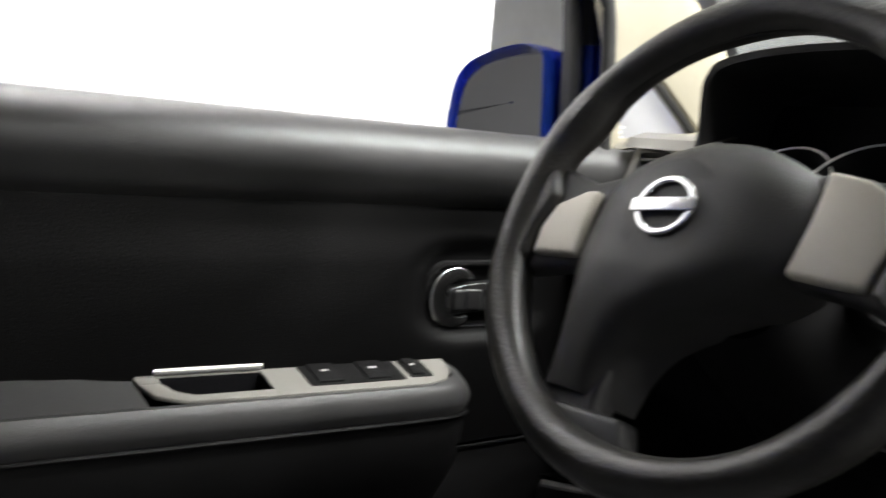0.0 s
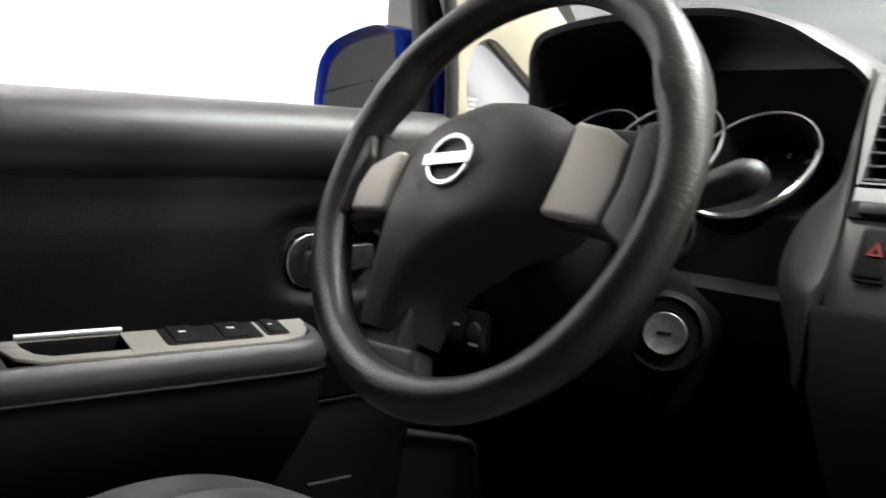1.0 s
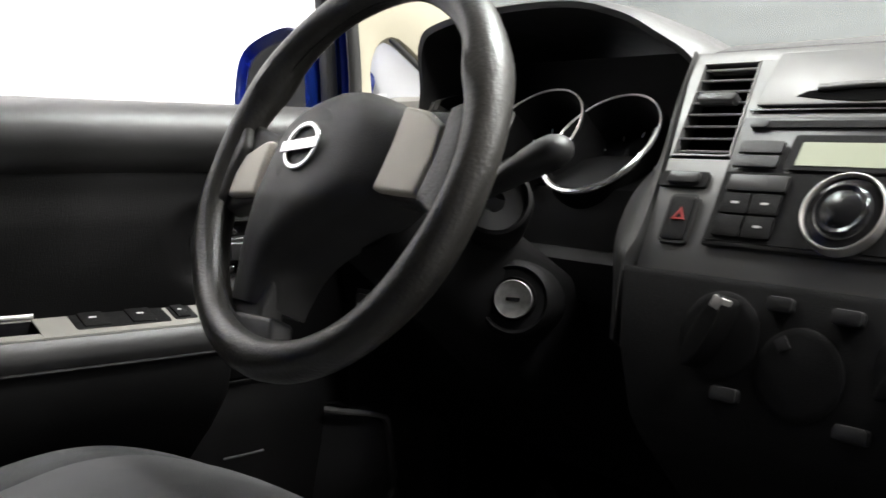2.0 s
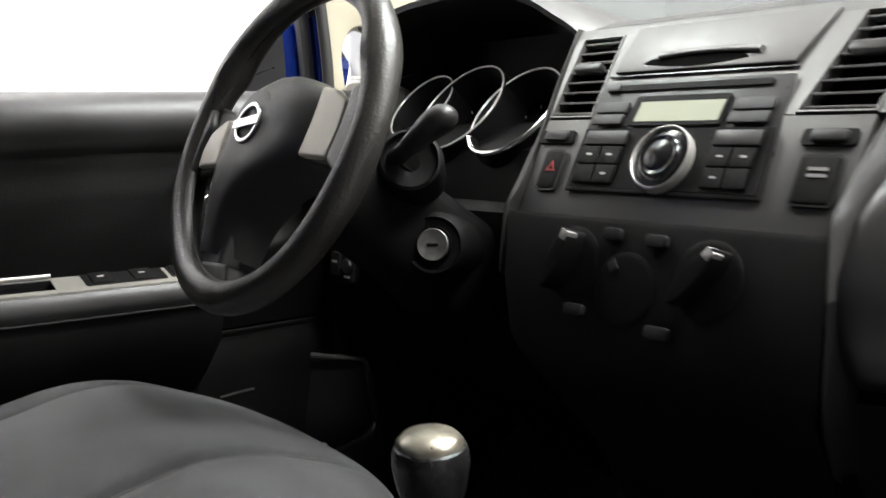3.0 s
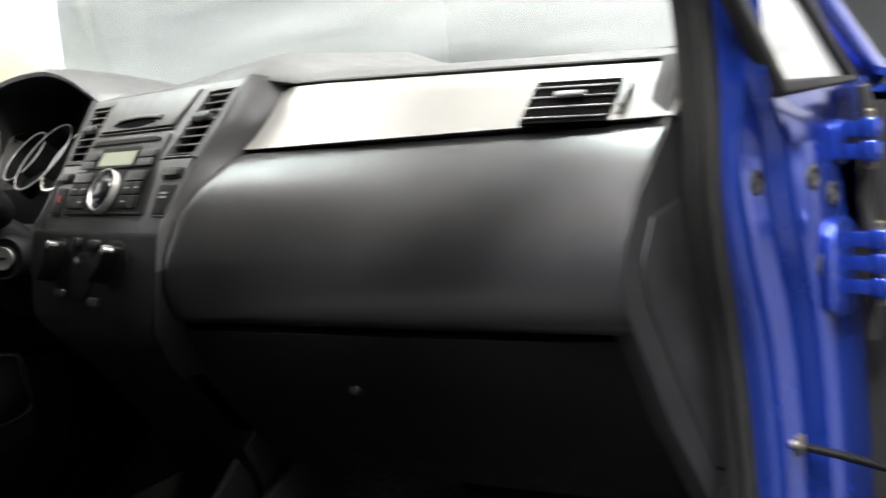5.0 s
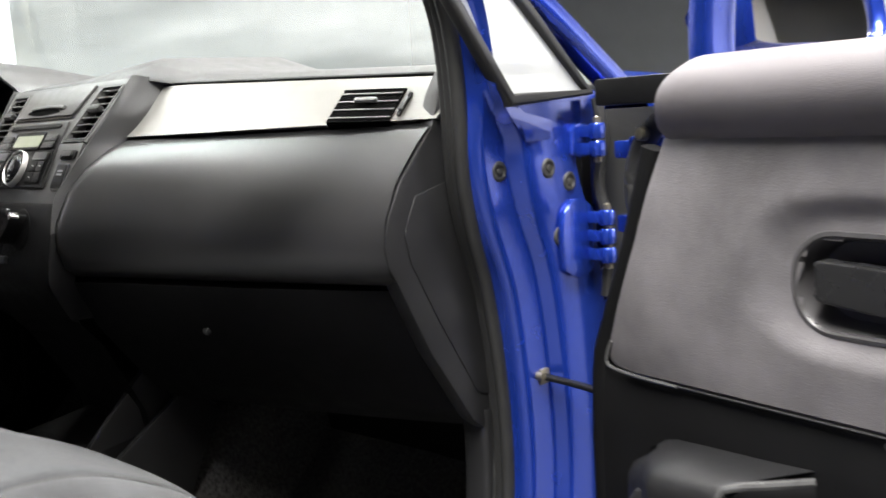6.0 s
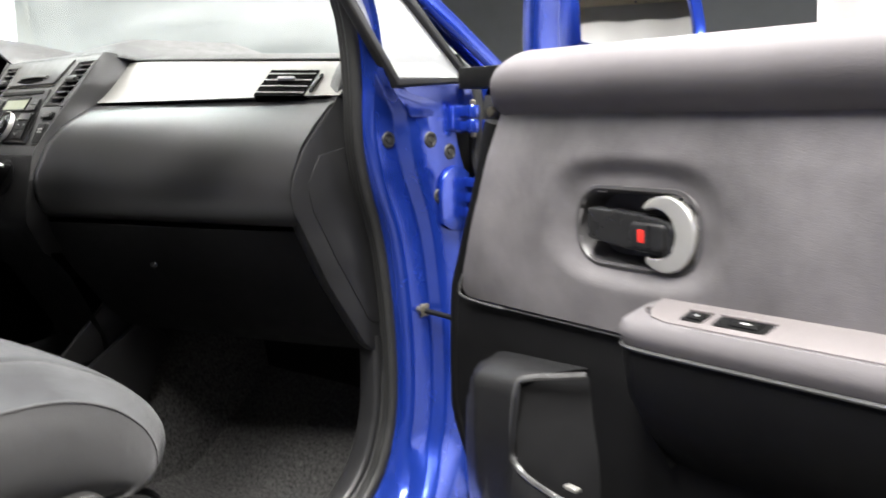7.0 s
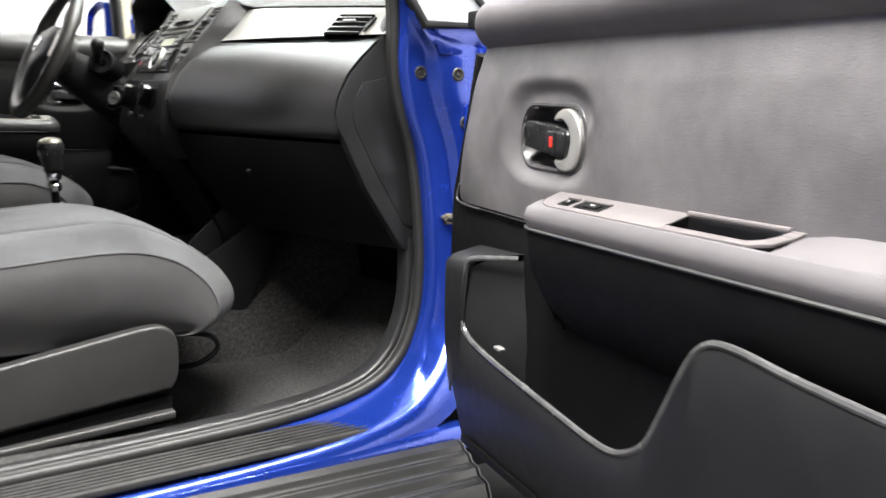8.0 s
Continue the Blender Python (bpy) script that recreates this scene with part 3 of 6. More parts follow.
def pillar_trim(s):
    """Cream inner trim of the windscreen pillar, cut out round the quarter window."""
    X, dy, dz = (0.695, 0.0, 0.0) if s < 0 else (0.684, 0.080, 0.035)
    t = thing("pillar_trim", (s * X, 0.15 + dy, 0.98), "cream plastic trim on the windscreen pillar", "pillar trim")
    hole = smoothline([(0.112, 0.985, 0), (0.108, 1.02, 0), (0.113, 1.043, 0), (0.128, 1.060, 0), (0.150, 1.061, 0), (0.19, 1.036, 0), (0.236, 1.004, 0), (0.258, 0.985, 0)], 3)
    rim = smoothline([(0.078, 0.962, 0), (0.077, 1.03, 0), (0.071, 1.085, 0), (0.060, 1.138, 0), (0.15, 1.197, 0), (0.215, 1.15, 0), (0.30, 1.083, 0), (0.37, 1.03, 0)], 3)
    rows = []
    for k, lift in ((0.0, -0.018 if s > 0 else -0.003), (0.0, 0.0), (0.06, 0.006), (0.3, 0.009), (0.75, 0.007), (0.95, 0.002), (1.0, -0.006), (1.0, -0.016)):
        rows.append([(s * (X - lift), min(dy + lerp(b.x, a.x, k), 0.40 if s < 0 else 0.33), max(lerp(b.y, a.y, k), 0.962 + dz)) for a, b in zip(hole, rim)])
    part("window_surround", grid(rows, close_v=True), CREAM, t)
    rows = []
    for (ya, za), (yb, zb), x in (((0.060, 1.136), (0.165, 1.190), X), ((0.018, 1.170), (0.148, 1.206), X - 0.006), ((-0.022, 1.203), (0.128, 1.224), X - 0.012), ((-0.13, 1.285), (0.03, 1.305), X - 0.04), ((-0.26, 1.365), (-0.10, 1.395), X - 0.065)):
        rows.append([(s * (x + 0.02), dy + lerp(ya, yb, k), lerp(za, zb, k)) if k in (0, 1) else (s * (x - 0.012 * math.sin(math.pi * k) - 0.002), dy + lerp(ya, yb, k), lerp(za, zb, k)) for k in (0, 0.04, 0.2, 0.4, 0.6, 0.8, 0.96, 1)])
    part("pillar_cover", grid(rows), CREAM, t)
    part("glass_edge", sweep([(s * (X + 0.004), dy + y, z) for y, z in ((0.118, 1.082), (0.16, 1.055), (0.236, 1.003), (0.262, 0.982))], round_section(0.006, 0.008, 0.002), (1, 0, 0)), RUBBER, t, "black glass edge")


pillar_trim(1)
pillar_trim(-1)

# carpet and tunnel
cp = []
for i in range(41):
    y = -1.0 + 1.5 * i / 40
    row = []
    for j in range(49):
        x = -0.655 + 1.31 * j / 48
        z = 0.225 + 0.004 * noise.noise((x * 9, y * 9, 0)) + max(0, (y - 0.22)) * 0.9
        z += 0.20 * max(0, 1 - (abs(x) / 0.13) ** 4)
        z += max(0, (abs(x) - 0.60)) * 0.9
        row.append((x, y, z))
    cp.append(row)
c = part("carpet", shell(cp, 0.012), CARPET)
tagged(c, "worn charcoal floor carpet in the footwell", "carpet", kind="structure")


# ---- dashboard ----
def trim_y(x):
    """How far ahead the foot of the silver strip lies."""
    d = max(0, x - 0.19)
    return 0.042 + 0.05 * d + 0.38 * d * d


dash = thing("dashboard", (0, 0.2, 0.5), "charcoal dashboard with a champagne silver strip and soft top", "dashboard")
XR = 0.668
# passenger's side: silver strip
rows = []
for k in range(15):
    x = lerp(0.188, XR + 0.005, k / 14)
    y = trim_y(x)
    lift = -0.018 * max(0, (x - 0.25)) / 0.42
    x0 = x + (0.02 if k == 0 else 0)
    rows.append([(x + (0.006 if k == 0 else 0), y + 0.03, 0.928), (x, y, 0.934), (x, y + 0.012, 0.945), (x, y + 0.042, 0.980 + lift * 0.5), (x, y + 0.060, 1.000 + lift), (x, y + 0.09, 1.004 + lift)])
part("silver_strip", grid(rows), SILVER, dash, "champagne silver trim strip")
# glove box upper bulge
BULGE = [(0.045, 0.930), (0.010, 0.929), (-0.004, 0.920), (-0.026, 0.895), (-0.052, 0.865), (-0.072, 0.825), (-0.077, 0.795), (-0.070, 0.765), (-0.055, 0.752), (-0.02, 0.748)]
# its inner end leans over towards the console as it goes down
BULGE_Z, BULGE_X = [0.75, 0.83, 0.865, 0.895, 0.920, 0.930], [0.160, 0.153, 0.156, 0.166, 0.182, 0.192]
rows = []
for k in range(31):
    v = (k / 30) ** 1.6
    y = trim_y(max(lerp(0.172, XR, v), 0.19))
    left = max(0, 1 - v / 0.05)
    pull = 0.012 * left ** 2 - 0.038 * (1 - v) ** 4 - 0.014 * v ** 5
    rows.append([(lerp(float(np.interp(z, BULGE_Z, BULGE_X)), XR, v), y + o + (pull * min(1, i / 3)), z) for i, (o, z) in enumerate(BULGE)])
part("glove_bulge", grid(rows), DASH, dash, "padded charcoal panel above the glove box")
# glove box lid below
rows = []
for k in range(15):
    x = lerp(0.160, XR, k / 14)
    y = trim_y(max(x, 0.19))
    sh = -0.038 * (1 - k / 14) ** 4
    rows.append([(x, y + o + sh, z) for o, z in ((-0.018, 0.7485), (-0.058, 0.744), (-0.05, 0.725), (-0.01, 0.66), (0.045, 0.585), (0.085, 0.545), (0.16, 0.53), (0.3, 0.56))])
part("glove_box_lid", grid(rows), BLACK, dash, "black grained glove box lid")
part("glove_box_lamp", lathe([(0.007, 0), (0.007, 0.004), (0.005, 0.006), (0.0005, 0.0062)], Matrix.Translation((0.354, 0.036, 0.678)) @ pose(0, 0, 0, 62, 0, 0), 14), GREYP, dash, "small grey button")
# end cap beside the door
E = [(0.150, 0.925), (0.130, 0.905), (0.094, 0.868), (0.072, 0.83), (0.063, 0.80), (0.066, 0.775), (0.078, 0.755), (0.124, 0.665), (0.190, 0.566), (0.215, 0.545), (0.24, 0.545), (0.25, 0.60), (0.25, 0.70), (0.225, 0.78), (0.205, 0.83), (0.19, 0.90), (0.185, 0.99), (0.165, 0.96)]
for s in (1, -1):
    m = basis((s * 0.658, 0, 0), (0, 1, 0), (0, 0, 1), (1, 0, 0))
    cap = part("end_cap", prism(E, -0.012, 0.012, m, 0.005), GREYP, dash, "dark grey fuse box cover")
    I = [(0.165, 0.86), (0.115, 0.85), (0.093, 0.81), (0.10, 0.775), (0.14, 0.70), (0.20, 0.60), (0.222, 0.59), (0.228, 0.66), (0.212, 0.75), (0.19, 0.82)]
    part("fuse_lid", prism(I, -0.0135, 0.0135, m, 0.0015), GREYP, cap)
# soft top: from the strip's head to the windscreen
rows = []
for k in range(29):
    x = lerp(-0.572, XR, k / 28)
    ax = abs(x)
    if x >= 0.19:
        y0, lift = trim_y(x) + 0.062, -0.018 * (x - 0.25) / 0.42
    elif x > -0.2:
        y0, lift = 0.070, 0.012
    else:
        y0, lift = 0.27, 0.0
    mid = 0.019 * math.exp(-((x - 0.14) / 0.10) ** 2) + (0.01 if x < -0.2 else 0)
    rows.append([(x, y0 + 0.014, 0.997 + lift), (x, y0 + 0.002, 1.0015 + lift), (x, y0 + 0.004, 1.0050 + lift), (x, min(y0 + 0.03, 0.31), 1.0115 + lift + mid * 0.6), (x, min(y0 + 0.075, 0.32), 1.014 + lift + mid), (x, 0.33, 1.014 + lift + mid), (x, 0.45, 0.998), (x, 0.60 if ax < 0.5 else 0.5, 0.975)])
part("dash_top", grid(rows), PAD, dash, "soft grey dashboard top")
# shade in the gap above the strip, drawn as a black tube
part("top_seam", tube([(x, trim_y(x) + 0.0625, 1.0012 - 0.018 * (x - 0.25) / 0.42) for x in np.linspace(0.20, XR - 0.002, 12)], 0.0022, 6), DEEPSHADE, dash, "black tube for the shade in the gap under the soft top")
part("screen_vent", rbox(0.42, 0.60, 0.33, 0.345, 0.998, 1.004, 0.001), BLACK, dash, "dark demister slot")
# central console skin round the stack, and cheeks
SM = basis((-0.004, 0.0, 0.932), (1, 0, 0), (0, 0.595, 0.804), (0, -0.804, 0.595))


def P(x, v, w):
    return SM @ Vector((x, v, w))


panel = thing("centre_console", (0, -0.02, 0.9), "silver-grey centre console panel with air vents and a storage lid", "centre console")
# face with openings left for the vents: strips round them
def vent_poly(s):
    if s < 0:
        return [(-0.155, -0.001), (-0.103, -0.001), (-0.118, 0.095), (-0.170, 0.095)]
    return [(0.098, -0.001), (0.160, -0.001), (0.174, 0.095), (0.118, 0.095)]


def quad_plate(p, z0, z1, bev=0.002):
    return prism(p, z0, z1, SM, bev)


VL, VR = vent_poly(-1), vent_poly(1)
part("face", join(
    quad_plate([(-0.150, -0.094), (0.154, -0.094), (0.160, -0.003), (-0.156, -0.003)], -0.02, 0, 0.001),
    quad_plate([(-0.103, -0.002), (0.098, -0.002), (0.118, 0.096), (-0.118, 0.096)], -0.02, -0.0002, 0.0),
    quad_plate([(-0.156, -0.002), (-0.1552, -0.002), (-0.1702, 0.096), (-0.181, 0.096)], -0.02, -0.0002, 0.0),
    quad_plate([(0.1602, -0.002), (0.166, -0.002), (0.186, 0.096), (0.1742, 0.096)], -0.02, -0.0002, 0.0),
    quad_plate([(-0.181, 0.0955), (0.186, 0.0955), (0.189, 0.108), (-0.183, 0.108)], -0.02, 0, 0.001),
), STACK, panel, "satin silver-grey face")
for V, side in ((VL, -1), (VR, 1)):
    vt = part("air_vent", frame_strip([(x * 1.0, v) for x, v in V], [(lerp(x, (V[0][0] + V[1][0]) / 2, 0.06), lerp(v, 0.047, 0.03)) for x, v in V], -0.03, 0.0012, SM), STACK, panel, "tall air vent")
    # backing blackened for the shade deep in the vent
    part("vent_back", quad_plate(V, -0.024, -0.014, 0), DEEPSHADE, vt)
    for k in range(8):
        f = (k + 0.5) / 8
        a = Vector((lerp(V[0][0], V[3][0], f), lerp(V[0][1], V[3][1], f)))
        b = Vector((lerp(V[1][0], V[2][0], f), lerp(V[1][1], V[2][1], f)))
        bm = rbox(0, (b - a).length, -0.0008, 0.0008, -0.010, 0, 0.0003)
        bm.transform(SM @ Matrix.Translation((a.x, a.y, -0.002)) @ pose(0, 0, 0, 37, 0, 0))
        part("slat", bm, SLAT, vt)
    cx = (V[0][0] + V[1][0] + V[2][0] + V[3][0]) / 4
    part("vent_tab", prism(rrect(cx - 0.017, cx + 0.017, 0.050, 0.058, 0.003), -0.004, 0.006, SM, 0.002), RADIOM, vt, "grey sliding tab")
    part("shut_wheel", prism(rrect(cx - 0.014 - 0.004 * side, cx + 0.014 - 0.004 * side, -0.026, -0.017, 0.003), -0.002, 0.004, SM, 0.0015), RADIOM, vt)
    part("wheel_slot", prism(rrect(cx - 0.022 - 0.004 * side, cx + 0.020 - 0.004 * side, -0.028, -0.015, 0.003), -0.002, 0.0008, SM), BLACK, vt)
# storage lid with finger recess
lid = part("storage_lid", quad_plate([(-0.100, 0.046), (0.080, 0.046), (0.096, 0.100), (-0.102, 0.100)], -0.001, 0.003, 0.002), STACK, panel, "smooth silver-grey storage lid")
# flat black sheet on the lid for the shade under the lip
rec = [(lerp(-0.070, 0.036, k / 16), 0.0535 - 0.0055 * math.sin(math.pi * k / 16)) for k in range(17)] + [(lerp(0.036, -0.070, k / 16), 0.0545 + 0.0070 * math.sin(math.pi * k / 16) ** 0.5) for k in range(1, 16)]
part("finger_recess", prism(rec, 0.002, 0.0036, SM), DEEPSHADE, lid, "black sheet for the shade in the finger recess")
lip = [P(lerp(-0.055, 0.046, k / 12), 0.0600 + 0.0030 * math.sin(math.pi * k / 12), 0.0042) for k in range(13)]
part("grip_lip", sweep(lip, round_section(0.0050, 0.0060, 0.002), (0, 0.6, 0.8)), STACK, lid, "bright grip lip")
part("seam", quad_plate([(-0.105, 0.0425), (0.083, 0.0425), (0.083, 0.0437), (-0.105, 0.0437)], -0.001, 0.0008, 0), GLOSS, panel)
# lower dark climate panel
LM = basis((0, -0.057, 0.853), (1, 0, 0), (0, 0.27, 0.963), (0, -0.963, 0.27))
rows = []
for k in range(9):
    f = k / 8
    xs = lerp(-0.156, 0.160, f)
    rows.append([LM @ Vector((xs, 0.0, -0.02)), LM @ Vector((xs, -0.001, -0.002)), LM @ Vector((xs, -0.006, 0)), LM @ Vector((lerp(-0.145, 0.163, f), -0.06, 0)), LM @ Vector((lerp(-0.125, 0.168, f), -0.105, 0)), LM @ Vector((lerp(-0.118, 0.165, f), -0.118, -0.006)), Vector((lerp(-0.115, 0.16, f), -0.07, 0.72)), Vector((lerp(-0.11, 0.14, f), 0.0, 0.64)), Vector((lerp(-0.10, 0.11, f), 0.07, 0.52)), Vector((lerp(-0.10, 0.11, f), 0.09, 0.40))])
part("lower_panel", grid(rows), BLACK, panel, "black plastic climate control panel")
# cheeks on both sides of the stack
def cheek(s):
    v_in = [(0.189, 0.108), (0.184, 0.075), (0.177, 0.04), (0.168, 0.0), (0.161, -0.04), (0.158, -0.075), (0.160, -0.096)]
    inn = [P(s * x - (0.0 if s > 0 else -0.006), v, 0.0) for x, v in v_in] + [LM @ Vector((s * 0.164 + (0 if s > 0 else 0.008), -0.06 if s > 0 else -0.03, 0.0)), LM @ Vector((s * 0.168 + (0 if s > 0 else 0.012), -0.106 if s > 0 else -0.058, -0.004))]
    out = [(0.206, 0.135, 1.004), (0.204, 0.098, 0.985), (0.201, 0.068, 0.962), (0.190, 0.040, 0.932), (0.184, 0.008, 0.905), (0.173, -0.018, 0.878), (0.1665, -0.038, 0.850), (0.1680, -0.060, 0.80), (0.1705, -0.078, 0.752)]
    if s > 0:
        inn += [Vector((0.1640, -0.072, 0.725)), Vector((0.1600, -0.052, 0.690))]
        out += [(0.1670, -0.070, 0.722), (0.1608, -0.051, 0.689)]
    if s < 0:
        out = [(0.20, 0.130, 1.004), (0.200, 0.098, 0.985), (0.200, 0.070, 0.962), (0.200, 0.050, 0.932), (0.214, 0.030, 0.905), (0.222, 0.020, 0.880), (0.218, 0.006, 0.855), (0.198, -0.014, 0.825), (0.168, -0.045, 0.80)]
    a, b = smoothline(inn, 4), smoothline([(s * x, y, z) for x, y, z in out], 4)
    rows = []
    for p, q in zip(a, b):
        n_ = Vector((s * 0.5, -0.7, 0.35))
        d_ = (q - p)
        rows.append([p + Vector((0, 0.012, -0.008)), p, p + d_ * 0.10 + n_ * 0.0032, p + d_ * 0.35 + n_ * 0.0036, p + d_ * 0.75 + n_ * 0.0020, q, q + Vector((s * 0.004, 0.03, 0))])
    return rows


for sd in (1, -1):
    ck = cheek(sd)
    cut = 27 if sd > 0 else len(ck) - 1
    part("cheek", grid(ck[:cut + 1]), CHEEK, panel, "grey curved side cheek")
    # lower part of the same moulding, blackened for the shade there
    if sd > 0:
        part("cheek_foot", grid(ck[cut:]), BLACK, panel, "lower side cheek, blackened for shade")

# radio
radio = thing("car_radio", (0, -0.02, 0.9), "grey car radio with a disc slot, display and round volume dial", "car radio")
part("fascia", quad_plate([(-0.099, -0.073), (0.096, -0.073), (0.087, 0.034), (-0.104, 0.034)], -0.001, 0.0035, 0.002), RADIOM, radio)
part("disc_slot", prism(rrect(-0.088, 0.072, 0.0235, 0.0295, 0.0025), 0.003, 0.0045, SM), BLACK, radio, "black disc slot")
part("eject_button", prism(rrect(-0.095, -0.080, 0.0225, 0.030, 0.003), 0.003, 0.0060, SM, 0.001), RADIOM, radio)
part("display_frame", prism(rrect(-0.055, 0.040, -0.013, 0.0165, 0.003), 0.003, 0.0046, SM), BLACK, radio)
part("display", prism(rrect(-0.047, 0.037, -0.0095, 0.0100, 0.001), 0.004, 0.0050, SM), LCD, radio, "blank grey-green display")
for x0, x1, v0, v1 in ((-0.095, -0.060, -0.012, -0.002), (-0.095, -0.060, 0.000, 0.011), (0.046, 0.082, -0.012, -0.002), (0.046, 0.082, 0.000, 0.011)):
    part("button", prism(rrect(x0, x1, v0, v1, 0.002), 0.003, 0.0055, SM, 0.001), GREYP, radio)
part("lower_recess", quad_plate([(-0.097, -0.070), (0.093, -0.070), (0.090, -0.016), (-0.097, -0.016)], 0.003, 0.0042, 0.0), BLACK, radio)
for side in (-1, 1):
    x0, wide = (-0.091, 0.023) if side < 0 else (0.042, 0.021)
    part("button", prism(rrect(x0, x0 + 2 * wide, -0.0325, -0.0195, 0.002), 0.004, 0.007, SM, 0.001), RADIOM, radio, "graphite preset bar")
    for r_ in range(2):
        for c_ in range(2):
            a, v0 = x0 + c_ * wide, -0.0500 - r_ * 0.0172
            bt = part("button", prism(rrect(a, a + wide - 0.001, v0, v0 + 0.0162, 0.002), 0.004, 0.0062, SM, 0.001), BLACK, radio)
            if (c_ == 0) == (side > 0) or r_ == 0:
                part("marking", prism(rrect(a + 0.008, a + 0.014, v0 + 0.0075, v0 + 0.0091, 0.0008), 0.0060, 0.0065, SM), PRINT, bt)
dm = SM @ Matrix.Translation((0.001, -0.0455, 0.004))
dial = part("volume_dial", lathe([(0.0280, 0), (0.0280, 0.006), (0.0276, 0.0078), (0.0266, 0.0082), (0.0258, 0.0072), (0.0256, 0.002)], dm, 40, False), SATIN, radio, "silver ring dial")
part("dial_core", lathe([(0.0256, 0.002), (0.0250, 0.0052), (0.0195, 0.0060), (0.0180, 0.0090), (0.0166, 0.0100), (0.0135, 0.0090), (0.0126, 0.0096), (0.0005, 0.0102)], dm, 36), GLOSS, dial, "black centre knob")

# hazard switch and seat switch
haz = thing("hazard_switch", P(-0.126, -0.05, 0), "black hazard light switch with a red triangle", "switch")
part("button", prism(rrect(-0.1352, -0.1145, -0.0718, -0.0372, 0.003), -0.001, 0.003, SM, 0.0015), BLACK, haz)
part("bezel", frame_strip(rrect(-0.1373, -0.1125, -0.0738, -0.0352, 0.004), rrect(-0.1355, -0.1143, -0.0720, -0.0370, 0.003), -0.001, 0.0018, SM), RADIOM, haz)
tr = [(-0.1295, -0.0565), (-0.1185, -0.0565), (-0.1240, -0.0465)]
ti = [(-0.1270, -0.0551), (-0.1210, -0.0551), (-0.1240, -0.0496)]
part("triangle", frame_strip(tr, ti, 0.0028, 0.0036, SM), DIMRED, haz, "red triangle outline")
asw = thing("airbag_lamp", P(0.125, -0.055, 0), "black indicator panel with pale print", "indicator")
part("panel", prism(rrect(0.1195, 0.1485, -0.0728, -0.0378, 0.003), -0.001, 0.0028, SM, 0.0015), BLACK, asw)
part("bezel", frame_strip(rrect(0.1175, 0.1505, -0.0748, -0.0358, 0.004), rrect(0.1193, 0.1487, -0.0730, -0.0376, 0.003), -0.001, 0.0018, SM), RADIOM, asw)
for v in (-0.048, -0.053):
    part("print", prism(rrect(0.1265, 0.1415, v - 0.0012, v + 0.0012, 0.0006), 0.0024, 0.0033, SM), SLAT, asw)

# the whole stack is slightly bowed towards the cabin
SMI = SM.inverted()
for top in (panel, radio, haz, asw):
    for ob in list(top.children_recursive):
        if ob.name.startswith(("cheek", "lower_panel")):
            continue
        for vt_ in ob.data.vertices:
            q = SMI @ vt_.co
            q.z += 0.0065 * (1 - ((q.y - 0.005) / 0.1) ** 2) - 0.005 - 0.0065 * (min(q.y, 0) / 0.094) ** 2
            vt_.co = SM @ q

# climate controls
clim = thing("climate_controls", P(0.02, -0.145, 0), "black climate control knobs and sliders", "climate control")
for cx, cv, ang in ((-0.066, -0.040, -22), (-0.006, -0.056, 35), (0.070, -0.040, -38)):
    m = LM @ Matrix.Translation((cx, cv, 0)) @ pose(0, 0, 0, 0, 0, ang)
    kn = part("knob", lathe([(0.030, -0.002), (0.030, 0.0008), (0.0288, 0.0016), (0.025, 0.0022), (0.0005, 0.0030)], m, 32), BLACK, clim, "round climate knob")
    bar = [(0.007 * math.cos(a) + 0.0, 0.027 * math.sin(a)) for a in np.linspace(0, 2 * math.pi, 22)[:-1]]
    if cx != -0.006:
        part("grip", prism(bar, 0.001, 0.024, m, 0.0035, 3), BLACK, kn)
    # metal tip on the outer knobs draws the light caught by the grip's end
    part("pointer", rbox(-0.0042, 0.0042, 0.0165, 0.0255, 0.012 if cx != -0.006 else 0.0036, 0.0246 if cx != -0.006 else 0.0050, 0.0004 if cx == -0.006 else 0.0018, m), SATIN if cx != -0.006 else GREYP, kn, "knob tip mark, bright for the light on the grip's end")
for x0, x1, v in ((-0.034, -0.016, -0.014), (0.010, 0.030, -0.016), (0.024, 0.046, -0.084), (-0.062, -0.042, -0.078)):
    part("slider", prism(rrect(x0, x1, v - 0.005, v + 0.005, 0.003), -0.001, 0.006, LM, 0.002), GREYP, clim)

# instrument hood and cluster
hood = thing("instrument_hood", (-0.37, 0.15, 0.95), "charcoal hood over three round instruments", "instrument hood")
HOOD = smoothline([(-0.575, 0.925), (-0.572, 0.97), (-0.566, 1.02), (-0.556, 1.048), (-0.530, 1.064), (-0.449, 1.0735), (-0.336, 1.073), (-0.272, 1.058), (-0.235, 1.038), (-0.205, 1.018), (-0.19, 0.99), (-0.185, 0.94)], 4)
cx0 = -0.38
def hood_y(x, z):
    return 0.085 + 0.02 * (z - 1.0) / 0.07 * -1 if z > 1 else 0.085
rowsO = []
for yy, sx, dz in ((0.0, 1.0, 0.0), (0.012, 1.006, 0.004), (0.05, 1.0, 0.003), (0.12, 0.97, -0.006), (0.2, 0.93, -0.02), (0.3, 0.9, -0.04)):
    rowsO.append([(cx0 + (p.x - cx0) * sx, hood_y(p.x, p.y) + yy, p.y + dz) for p in HOOD])
part("hood_shell", grid(rowsO), PAD, hood, "grey soft hood")
rowsI = []
